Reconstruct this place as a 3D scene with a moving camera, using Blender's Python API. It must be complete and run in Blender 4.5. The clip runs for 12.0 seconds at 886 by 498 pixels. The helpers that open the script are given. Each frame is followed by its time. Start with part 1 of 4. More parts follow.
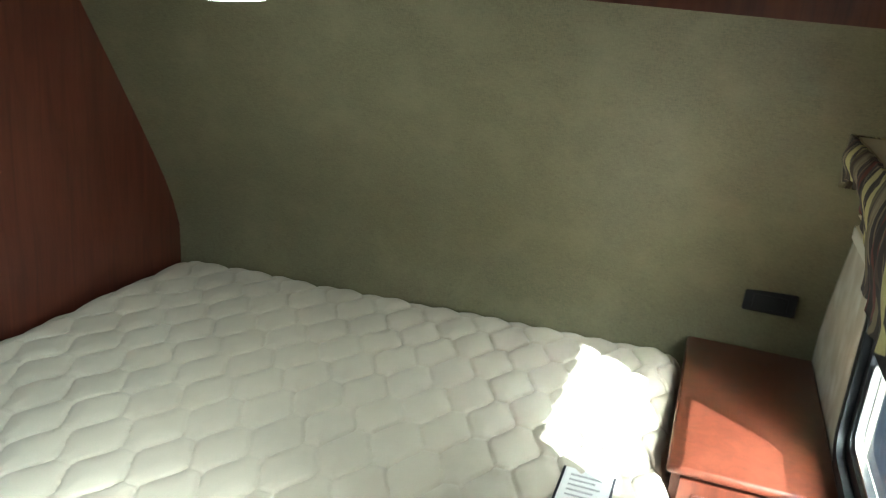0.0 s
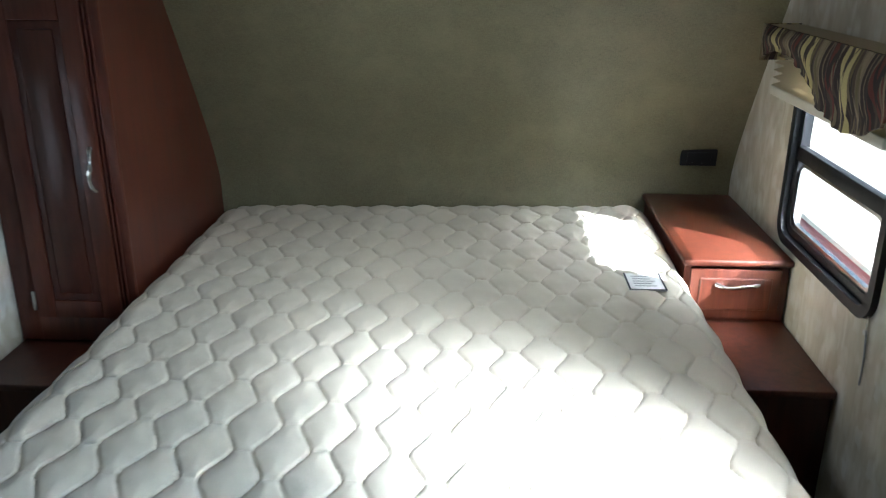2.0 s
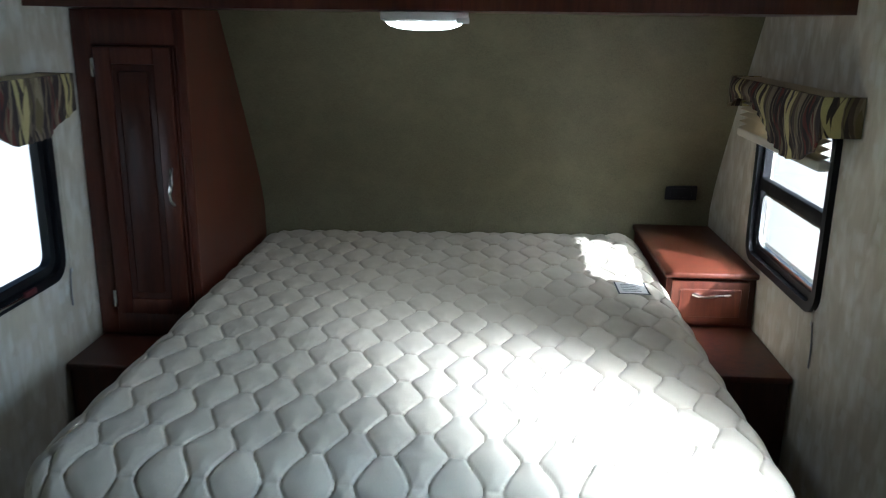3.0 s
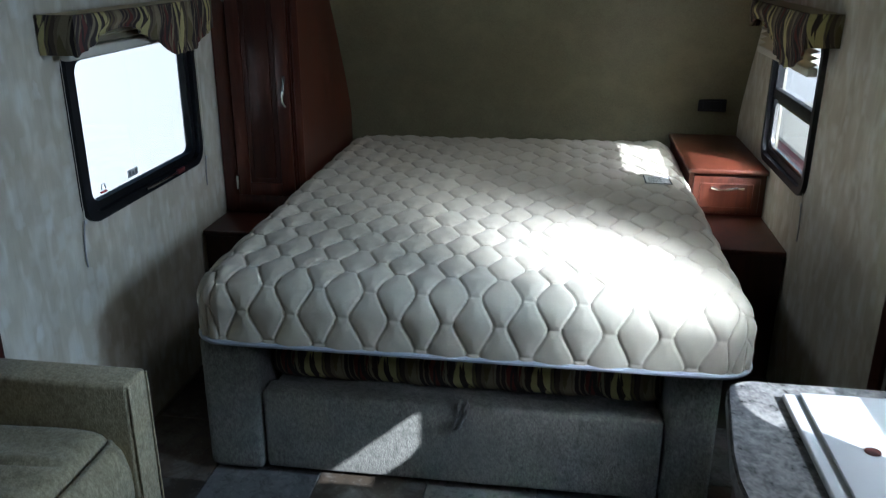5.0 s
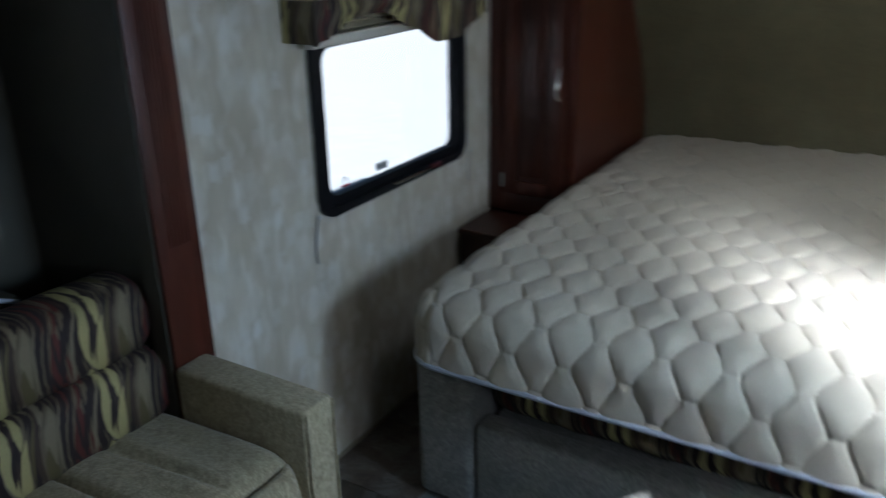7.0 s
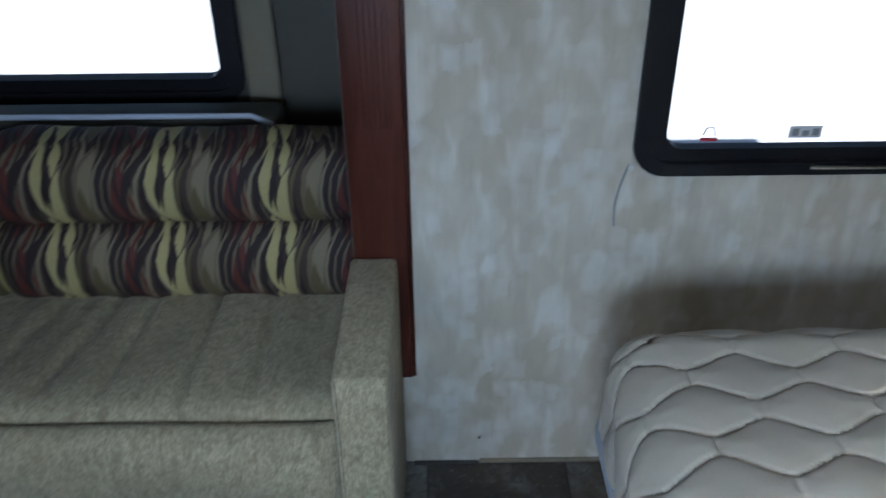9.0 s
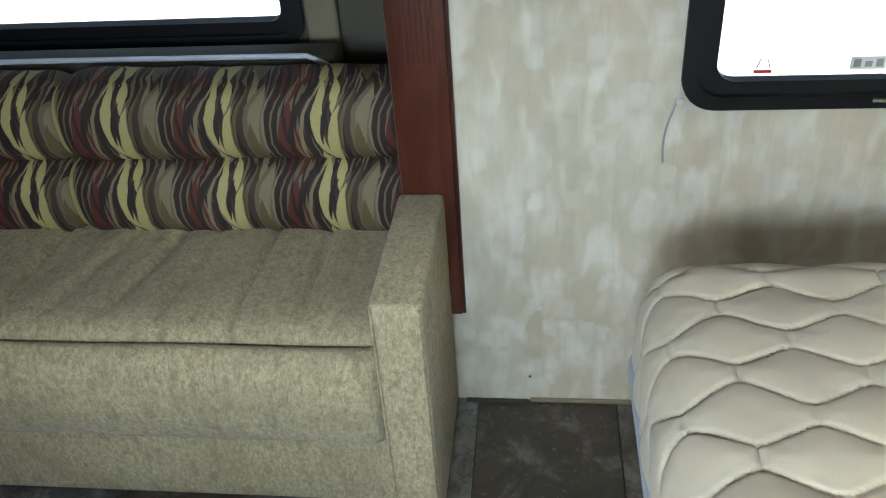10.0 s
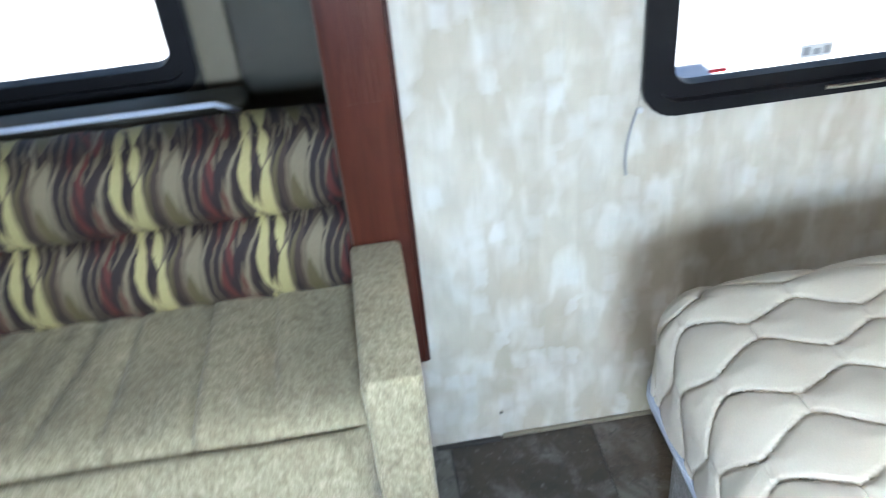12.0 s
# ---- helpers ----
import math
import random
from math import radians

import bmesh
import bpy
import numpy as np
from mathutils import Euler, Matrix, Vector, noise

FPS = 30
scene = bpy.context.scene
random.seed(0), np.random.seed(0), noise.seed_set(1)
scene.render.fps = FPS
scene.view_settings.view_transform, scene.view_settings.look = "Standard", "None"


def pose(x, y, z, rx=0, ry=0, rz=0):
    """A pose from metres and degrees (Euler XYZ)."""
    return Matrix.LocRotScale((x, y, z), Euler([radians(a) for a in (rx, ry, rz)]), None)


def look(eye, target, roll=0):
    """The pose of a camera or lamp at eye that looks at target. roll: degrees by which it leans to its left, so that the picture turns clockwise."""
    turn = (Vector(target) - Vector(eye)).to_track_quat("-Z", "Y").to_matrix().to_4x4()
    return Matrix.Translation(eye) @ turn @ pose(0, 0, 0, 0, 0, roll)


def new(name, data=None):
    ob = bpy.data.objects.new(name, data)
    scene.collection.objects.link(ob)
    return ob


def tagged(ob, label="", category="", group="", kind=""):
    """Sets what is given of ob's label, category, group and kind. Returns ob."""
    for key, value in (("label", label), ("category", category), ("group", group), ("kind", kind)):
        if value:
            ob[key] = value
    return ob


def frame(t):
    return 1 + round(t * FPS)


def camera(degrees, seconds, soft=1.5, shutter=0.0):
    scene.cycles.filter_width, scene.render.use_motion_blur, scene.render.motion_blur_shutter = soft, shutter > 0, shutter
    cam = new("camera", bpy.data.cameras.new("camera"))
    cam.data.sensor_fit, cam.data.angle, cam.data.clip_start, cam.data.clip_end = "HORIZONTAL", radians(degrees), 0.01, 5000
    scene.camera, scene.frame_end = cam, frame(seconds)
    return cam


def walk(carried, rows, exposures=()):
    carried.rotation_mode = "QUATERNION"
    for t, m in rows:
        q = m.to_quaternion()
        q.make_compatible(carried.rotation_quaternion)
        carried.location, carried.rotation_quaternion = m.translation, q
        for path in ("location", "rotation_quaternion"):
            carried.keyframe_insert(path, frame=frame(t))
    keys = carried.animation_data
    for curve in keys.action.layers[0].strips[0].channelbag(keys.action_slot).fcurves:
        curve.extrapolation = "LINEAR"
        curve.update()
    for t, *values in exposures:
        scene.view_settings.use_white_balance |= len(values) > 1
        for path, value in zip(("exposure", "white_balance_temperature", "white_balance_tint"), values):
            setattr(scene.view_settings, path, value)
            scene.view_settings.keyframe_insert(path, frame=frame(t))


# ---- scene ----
cam = camera(56.9, 12.0, soft=1.1, shutter=0.5)
PATH = [
    (0, (0.812, -2.194, 1.668), (0.238, -0.384, 1.052), 5.4),
    (0.5, (0.580, -2.358, 1.662), (0.278, -0.485, 1.031), 4.5),
    (1, (0.380, -2.560, 1.668), (0.234, -0.682, 1.000), 2.7),
    (1.5, (0.297, -2.77, 1.655), (0.176, -0.895, 0.968), 1.0),
    (2, (0.23, -3.012, 1.66), (0.129, -1.136, 0.975), 0.1),
    (2.5, (0.167, -3.239, 1.647), (0.084, -1.342, 1.016), -0.9),
    (3, (0.201, -3.491, 1.635), (0.091, -1.568, 1.098), 0.7),
    (3.2, (0.221, -3.583, 1.629), (0.087, -1.658, 1.102), 1.5),
    (4.8, (0.258, -4.13, 1.664), (-0.005, -2.261, 1.001), 0.4),
    (5, (0.282, -4.151, 1.641), (0.018, -2.29, 0.957), 0.2),
    (5.5, (0.304, -4.184, 1.648), (0.043, -2.346, 0.904), -0.0),
    (6, (0.33, -4.165, 1.661), (0.043, -2.347, 0.877), -0.6),
    (6.5, (0.3, -3.968, 1.61), (-0.177, -2.189, 0.831), -1.8),
    (6.6, (0.296, -3.922, 1.614), (-0.256, -2.158, 0.851), -2.3),
    (7, (0.355, -3.686, 1.654), (-0.617, -2.103, 0.913), -1.1),
    (7.2, (0.38, -3.533, 1.673), (-0.772, -2.089, 0.908), -0.2),
    (8.8, (0.369, -2.41, 1.626), (-1.332, -2.244, 0.586), 0.6),
    (9, (0.389, -2.332, 1.608), (-1.312, -2.329, 0.556), -0.6),
    (9.5, (0.442, -2.239, 1.592), (-1.221, -2.442, 0.499), -3.7),
    (10, (0.436, -2.218, 1.566), (-1.205, -2.452, 0.447), -4.3),
    (10.5, (0.431, -2.216, 1.557), (-1.199, -2.453, 0.422), -4.4),
    (11, (0.419, -2.217, 1.563), (-1.201, -2.461, 0.417), -4.6),
    (11.5, (0.374, -2.276, 1.574), (-1.23, -2.503, 0.4), -5.7),
    (12, (0.247, -2.457, 1.572), (-1.388, -2.324, 0.427), -5.7),
]
EXPOSURES = [(0, 2.8, 5600, -4), (0.3, 3.6, 5650, 2), (1.0, 3.1, 5450, 4), (1.5, 2.95, 5400, 5), (2.5, 2.05, 5200, 7), (5.0, 1.38, 5200, 7), (5.5, 1.4, 5200, 7), (7.2, 1.35, 5350, 10), (9, 1.85, 5300, 12), (9.6, 2.5, 6400, 8), (10.5, 2.8, 6400, 8), (11.5, 2.95, 5950, 9), (12, 3.5, 5650, 12)]
walk(cam, [(t, look(eye, target, roll)) for t, eye, target, roll in PATH], EXPOSURES)

# ---- light ----
SUN = Vector((1.0, -0.75, 0.85)).normalized()
world = bpy.data.worlds.new("world")
scene.world = world
world.use_nodes = True
sky = world.node_tree.nodes.new("ShaderNodeTexSky")
sky.sky_type, sky.sun_disc = "NISHITA", False
sky.sun_elevation, sky.sun_rotation = math.asin(SUN.z), math.atan2(SUN.x, SUN.y)
back = world.node_tree.nodes["Background"]
back.inputs["Strength"].default_value = 0.025
world.node_tree.links.new(sky.outputs["Color"], back.inputs["Color"])
sun = bpy.data.lights.new("sun", "SUN")
sun.energy, sun.angle, sun.color = 5.0, radians(0.5), (1.0, 0.95, 0.88)
new("sun", sun).matrix_world = look(SUN * 30, (0, 0, 0))


def window_light(name, at, aim, width, height, power, colour, spread=180):
    lamp = bpy.data.lights.new(name, "AREA")
    lamp.shape, lamp.size, lamp.size_y = "RECTANGLE", width, height
    lamp.energy, lamp.color, lamp.spread = power, colour, radians(spread)
    new(name, lamp).matrix_world = look(at, aim)


BLUE = (0.68, 0.84, 1.0)
window_light("door_window_daylight", (1.172, -2.43, 1.42), (-1.15, -2.30, 0.40), 0.26, 0.42, 1.9, BLUE, 100)
window_light("door_window_sunlight", (1.168, -2.35, 1.42), (0.50, -1.74, 0.74), 0.30, 0.42, 2.3, (1.0, 0.97, 0.93), 30)
window_light("kitchen_window_daylight", (1.172, -3.10, 1.32), (-1.20, -3.00, 0.62), 0.34, 0.12, 0.6, (0.95, 0.97, 1.0), 120)


# ---- materials ----
class Mat:
    def __init__(self, name, rough=0.6, metal=0.0):
        self.m = bpy.data.materials.new(name)
        self.m.use_nodes = True
        self.nt = self.m.node_tree
        self.b = self.nt.nodes["Principled BSDF"]
        self.b.inputs["Roughness"].default_value = rough
        self.b.inputs["Metallic"].default_value = metal
        self.co = self.node("ShaderNodeTexCoord").outputs["Object"]

    def node(self, kind, **kw):
        n = self.nt.nodes.new(kind)
        for k, v in kw.items():
            n.inputs[k.replace("_", " ")].default_value = v
        return n

    def link(self, a, b):
        self.nt.links.new(a, b)

    def scaled(self, sx, sy, sz, co=None):
        n = self.node("ShaderNodeMapping")
        n.inputs["Scale"].default_value = (sx, sy, sz)
        self.link(co or self.co, n.inputs["Vector"])
        return n.outputs["Vector"]

    def noise(self, vec, scale=1.0, detail=3.0, rough=0.5, distort=0.0):
        n = self.node("ShaderNodeTexNoise", Scale=scale, Detail=detail, Roughness=rough, Distortion=distort)
        self.link(vec, n.inputs["Vector"])
        return n.outputs["Fac"]

    def ramp(self, fac, stops, mode="LINEAR"):
        n = self.node("ShaderNodeValToRGB")
        r = n.color_ramp
        r.interpolation = mode
        while len(r.elements) < len(stops):
            r.elements.new(0.5)
        for e, (p, c) in zip(r.elements, stops):
            e.position, e.color = p, (*c, 1) if len(c) == 3 else c
        self.link(fac, n.inputs["Fac"])
        return n.outputs["Color"]

    def mix(self, a, b, fac, mode="MIX"):
        n = self.nt.nodes.new("ShaderNodeMix")
        n.data_type, n.blend_type = "RGBA", mode
        for v, i in ((fac, 0), (a, 6), (b, 7)):
            if hasattr(v, "is_linked"):
                self.link(v, n.inputs[i])
            else:
                n.inputs[i].default_value = (*v, 1) if isinstance(v, tuple) else v
        return n.outputs[2]

    def calc(self, op, a, b=0.0):
        n = self.nt.nodes.new("ShaderNodeMath")
        n.operation = op
        for v, i in ((a, 0), (b, 1)):
            if hasattr(v, "is_linked"):
                self.link(v, n.inputs[i])
            else:
                n.inputs[i].default_value = v
        return n.outputs[0]

    def colour(self, c):
        if hasattr(c, "is_linked"):
            self.link(c, self.b.inputs["Base Color"])
        else:
            self.b.inputs["Base Color"].default_value = (*c, 1)
        return self

    def bump(self, height, strength=0.3, distance=0.002):
        n = self.node("ShaderNodeBump", Strength=strength, Distance=distance)
        self.link(height, n.inputs["Height"])
        self.link(n.outputs["Normal"], self.b.inputs["Normal"])
        return self

    def rough(self, fac, lo, hi):
        n = self.node("ShaderNodeMapRange")
        n.inputs["To Min"].default_value, n.inputs["To Max"].default_value = lo, hi
        self.link(fac, n.inputs["Value"])
        self.link(n.outputs["Result"], self.b.inputs["Roughness"])
        return self

    def random(self):
        return self.node("ShaderNodeObjectInfo").outputs["Random"]


def plain(name, c, rough=0.5, metal=0.0, vary=0.15, scale=30):
    m = Mat(name, rough, metal)
    f = m.noise(m.co, scale, 4)
    m.colour(m.mix(tuple(x * (1 - vary) for x in c), tuple(min(1, x * (1 + vary)) for x in c), f))
    m.rough(f, rough * 0.85, min(1, rough * 1.15))
    return m.m


def wallpaper():
    m = Mat("mottled_wallpaper", 0.65)
    v = m.scaled(1, 1, 0.42)
    # brushed dabs of paler and browner paint
    dab = m.noise(m.scaled(1, 1, 0.5), 19.0, 1.5, 0.5, 0.4)
    dab2 = m.noise(m.scaled(1.3, 1.3, 0.55), 11.0, 2.0, 0.5)
    big = m.noise(v, 5.0, 3, 0.55)
    fine = m.noise(m.scaled(1, 1, 0.12), 90.0, 3, 0.6)
    c = m.ramp(big, [(0.33, (0.42, 0.37, 0.27)), (0.52, (0.53, 0.48, 0.37)), (0.68, (0.63, 0.59, 0.48))])
    c = m.mix(c, (0.74, 0.72, 0.64), m.ramp(dab, [(0.46, (0, 0, 0)), (0.68, (0.6, 0.6, 0.6))]))
    c = m.mix(c, (0.42, 0.37, 0.27), m.ramp(dab2, [(0.48, (0, 0, 0)), (0.74, (0.5, 0.5, 0.5))]))
    c = m.mix(c, (0.40, 0.36, 0.27), m.ramp(fine, [(0.52, (0, 0, 0)), (0.75, (0.3, 0.3, 0.3))]))
    warp = m.node("ShaderNodeVectorMath")
    warp.operation = "MULTIPLY_ADD"
    grain = m.node("ShaderNodeTexNoise", Scale=45.0, Detail=2.0)
    m.link(m.co, grain.inputs["Vector"])
    m.link(grain.outputs["Color"], warp.inputs[0])
    warp.inputs[1].default_value = (0.012, 0.012, 0.012)
    m.link(m.scaled(1, 1, 0.7), warp.inputs[2])
    for size, tone_, amount in ((24.0, (0.72, 0.72, 0.68), 0.42), (17.0, (0.44, 0.40, 0.31), 0.30)):
        cells = m.node("ShaderNodeTexVoronoi", Scale=size, Randomness=0.75)
        cells.distance = "CHEBYCHEV"
        m.link(warp.outputs[0], cells.inputs["Vector"])
        pick = m.ramp(cells.outputs["Color"], [(0.5, (0, 0, 0)), (0.85, (amount, amount, amount))])
        c = m.mix(c, tone_, m.mix(pick, (0, 0, 0), m.ramp(cells.outputs["Distance"], [(0.25, (0, 0, 0)), (0.6, (1, 1, 1))])))
    m.colour(c).bump(fine, 0.12, 0.001)
    m.rough(fine, 0.5, 0.75)
    return m.m


def linen():
    m = Mat("olive_linen_wallpaper", 0.6)
    h = m.noise(m.scaled(30, 60, 170), 2.5, 3, 0.6)
    w = m.noise(m.scaled(170, 60, 30), 2.5, 3, 0.6)
    big = m.noise(m.co, 7.0, 4, 0.6)
    weave = m.calc("ADD", m.calc("MULTIPLY", h, 0.5), m.calc("MULTIPLY", w, 0.5))
    c = m.ramp(weave, [(0.32, (0.104, 0.094, 0.051)), (0.68, (0.188, 0.169, 0.096))])
    c = m.mix(c, (0.215, 0.194, 0.112), m.ramp(big, [(0.45, (0, 0, 0)), (0.7, (0.5, 0.5, 0.5))]))
    m.colour(c).bump(weave, 0.25, 0.001)
    m.rough(weave, 0.42, 0.62)
    return m.m


def cherry(name="cherry_wood", tone=0.33):
    m = Mat(name, 0.35)
    g = m.noise(m.scaled(16, 16, 1.5), 1.8, 5, 0.6, 0.8)
    g2 = m.noise(m.scaled(240, 240, 8), 1.0, 2, 0.5)
    big = m.noise(m.co, 3.0, 2)
    c = m.ramp(g, [(0.30, (0.13 * tone, 0.030 * tone, 0.016 * tone)), (0.52, (0.25 * tone, 0.062 * tone, 0.032 * tone)), (0.74, (0.34 * tone, 0.10 * tone, 0.052 * tone))])
    c = m.mix(c, (0.10 * tone, 0.022 * tone, 0.012 * tone), m.ramp(g2, [(0.55, (0, 0, 0)), (0.75, (0.4, 0.4, 0.4))]))
    c = m.mix(c, (0.30 * tone, 0.085 * tone, 0.045 * tone), m.calc("MULTIPLY", big, 0.3))
    m.colour(c).bump(g2, 0.05, 0.0006)
    m.rough(g, 0.28, 0.45)
    return m.m


def ticking():
    m = Mat("mattress_fabric", 0.85)
    f = m.noise(m.scaled(1, 1, 1), 420.0, 2)
    big = m.noise(m.co, 4.0, 4, 0.6)
    c = m.mix((0.46, 0.413, 0.318), (0.54, 0.487, 0.380), f)
    c = m.mix(c, (0.41, 0.375, 0.30), m.ramp(big, [(0.5, (0, 0, 0)), (0.75, (0.5, 0.5, 0.5))]))
    m.colour(c).bump(f, 0.15, 0.0006)
    m.b.inputs["Sheen Weight"].default_value = 0.15
    return m.m


def chenille(name, lo, hi):
    m = Mat(name, 0.95)
    f = m.noise(m.scaled(1, 1, 0.55), 260.0, 3, 0.7)
    f2 = m.noise(m.scaled(1, 1, 0.6), 105.0, 3, 0.65)
    big = m.noise(m.co, 6.0, 3)
    h = m.calc("ADD", m.calc("MULTIPLY", f, 0.5), m.calc("MULTIPLY", f2, 0.5))
    c = m.ramp(h, [(0.36, lo), (0.62, hi)])
    c = m.mix(c, lo, m.ramp(big, [(0.45, (0, 0, 0)), (0.75, (0.45, 0.45, 0.45))]))
    blot = m.noise(m.scaled(1, 1, 0.5), 34.0, 4, 0.65)
    c = m.mix(c, tuple(q * 0.75 for q in lo), m.ramp(blot, [(0.5, (0, 0, 0)), (0.72, (0.6, 0.6, 0.6))]))
    m.colour(c).bump(h, 0.85, 0.005)
    m.b.inputs["Sheen Weight"].default_value = 0.2
    return m.m


def leaf_stripe():
    """Woven fabric with a repeat of pointed leaves in cream, taupe, brown and russet on a dark ground."""
    m = Mat("leaf_stripe_fabric", 0.75)
    uv = m.node("ShaderNodeUVMap")
    s = m.node("ShaderNodeSeparateXYZ")
    m.link(uv.outputs["UV"], s.inputs["Vector"])
    width, height = 0.19, 0.235
    jit = m.calc("MULTIPLY", m.calc("SUBTRACT", m.noise(m.scaled(1, 1, 1, uv.outputs["UV"]), 38.0, 1), 0.5), 0.006)
    u, v = m.calc("DIVIDE", m.calc("ADD", s.outputs["X"], jit), 1.3), s.outputs["Y"]
    dark, brown, taupe, pale, cream, russet, olive = (0.019, 0.011, 0.010), (0.055, 0.034, 0.022), (0.15, 0.118, 0.068), (0.23, 0.19, 0.115), (0.46, 0.40, 0.17), (0.10, 0.019, 0.012), (0.12, 0.098, 0.038)
    # the whole figure bows to one side between repeats
    u = m.calc("ADD", u, m.calc("MULTIPLY", m.calc("COSINE", m.calc("MULTIPLY", v, 2 * math.pi / height)), 0.010))
    # colour, middle across and up, half width, half length, lean
    leaves = (
        (taupe, 0.086, 0.0, 0.019, 0.100, 0.05), (pale, 0.092, 0.030, 0.011, 0.060, 0.05), (olive, 0.083, -0.045, 0.011, 0.050, 0.03),
        (russet, 0.152, -0.030, 0.019, 0.085, -0.12), (russet, 0.142, 0.070, 0.009, 0.045, 0.20), (dark, 0.164, 0.032, 0.007, 0.085, 0.22), (taupe, 0.135, 0.040, 0.0055, 0.075, 0.15),
        (pale, 0.174, 0.0, 0.0035, 0.100, 0.14), (taupe, 0.158, -0.06, 0.003, 0.055, 0.05), (dark, 0.146, -0.01, 0.003, 0.070, -0.10),
        (dark, 0.054, 0.0, 0.0095, 0.112, 0.04), (brown, 0.066, 0.02, 0.0060, 0.095, 0.02), (taupe, 0.047, -0.02, 0.0030, 0.085, 0.06), (olive, 0.058, 0.03, 0.0035, 0.060, 0.10),
        (dark, 0.112, 0.0, 0.0060, 0.112, 0.08), (taupe, 0.119, -0.02, 0.0035, 0.090, 0.08), (dark, 0.126, 0.0, 0.0050, 0.100, 0.10), (pale, 0.106, 0.01, 0.0025, 0.085, 0.06),
        (cream, 0.010, 0.035, 0.0112, 0.085, -0.10), (cream, 0.034, -0.040, 0.0105, 0.075, 0.16), (cream, 0.033, 0.078, 0.0082, 0.042, -0.12), (cream, 0.005, -0.088, 0.0075, 0.034, 0.10),
        (dark, 0.024, 0.016, 0.0048, 0.036, 0.16), (dark, 0.019, -0.098, 0.0040, 0.028, -0.10), (dark, 0.186, -0.01, 0.0050, 0.100, 0.04))
    # thin irregular stripes that sway together
    wob = m.calc("MULTIPLY", m.calc("SUBTRACT", m.noise(m.scaled(22, 9, 1, uv.outputs["UV"]), 1.0, 2), 0.5), 0.034)
    pos = m.calc("FRACT", m.calc("ADD", m.calc("DIVIDE", m.calc("ADD", u, wob), width), 8.0))
    rng = random.Random(11)
    stops, at = [], 0.0
    for k in range(30):
        stops.append((at, rng.choice((taupe, brown, russet, pale)) if k % 2 else dark))
        at += rng.uniform(0.018, 0.045)
    c = m.ramp(pos, [(q / at, col) for q, col in stops], "CONSTANT")
    for col, cu, cv, w, h, lean in leaves:
        h = min(0.115, h * 1.2)
        du = m.calc("MULTIPLY", m.calc("SUBTRACT", m.calc("FRACT", m.calc("ADD", m.calc("DIVIDE", u, width), 0.5 - cu / width + 4)), 0.5), width)
        dv = m.calc("MULTIPLY", m.calc("SUBTRACT", m.calc("FRACT", m.calc("ADD", m.calc("DIVIDE", v, height), 0.5 - cv / height + 4)), 0.5), height)
        sq = m.calc("MULTIPLY", dv, dv)
        off = m.calc("ABSOLUTE", m.calc("SUBTRACT", du, m.calc("MULTIPLY", dv, lean)))
        half = m.calc("MULTIPLY", m.calc("SUBTRACT", 1.0, m.calc("DIVIDE", sq, h * h)), w)
        n = m.node("ShaderNodeMapRange", From_Min=-0.0006, From_Max=0.0006)
        m.link(m.calc("SUBTRACT", half, off), n.inputs["Value"])
        c = m.mix(c, col, n.outputs["Result"])
    thread = m.noise(m.scaled(900, 160, 1, uv.outputs["UV"]), 1.0, 2)
    weave = m.noise(m.co, 600.0, 2)
    c = m.mix(c, (0.045, 0.030, 0.025), m.ramp(thread, [(0.50, (0, 0, 0)), (0.80, (0.40, 0.40, 0.40))]))
    m.colour(m.mix(c, (0.05, 0.035, 0.03), m.calc("MULTIPLY", weave, 0.14))).bump(weave, 0.2, 0.0006)
    return m.m


def slate(name, tone, streak=0.7):
    m = Mat(name, 0.45)
    r = m.random()
    off = m.node("ShaderNodeVectorMath")
    off.operation = "ADD"
    m.link(m.co, off.inputs[0])
    comb = m.node("ShaderNodeCombineXYZ")
    m.link(m.calc("MULTIPLY", r, 37.0), comb.inputs["X"])
    m.link(m.calc("MULTIPLY", r, 91.0), comb.inputs["Y"])
    m.link(comb.outputs["Vector"], off.inputs[1])
    v = off.outputs["Vector"]
    n1 = m.noise(v, 9.0, 6, 0.65, 0.6)
    n2 = m.noise(v, 60.0, 4, 0.6)
    n3 = m.noise(v, 26.0, 6, 0.7, 1.2)
    base = m.mix(tuple(c * 0.65 for c in tone), tuple(c * 1.3 for c in tone), r)
    c = m.mix(base, (0.30, 0.29, 0.275), m.ramp(n1, [(0.50, (0, 0, 0)), (0.66, (streak, streak, streak))]))
    c = m.mix(c, (0.022, 0.019, 0.016), m.ramp(n1, [(0.30, (0.85, 0.85, 0.85)), (0.44, (0, 0, 0))]))
    c = m.mix(c, (0.030, 0.026, 0.022), m.ramp(n3, [(0.50, (0, 0, 0)), (0.62, (0.6, 0.6, 0.6))]))
    c = m.mix(c, (0.40, 0.39, 0.37), m.ramp(n2, [(0.60, (0, 0, 0)), (0.72, (streak * 0.7, streak * 0.7, streak * 0.7))]))
    m.colour(c).bump(n1, 0.2, 0.0015)
    m.rough(n1, 0.35, 0.55)
    return m.m


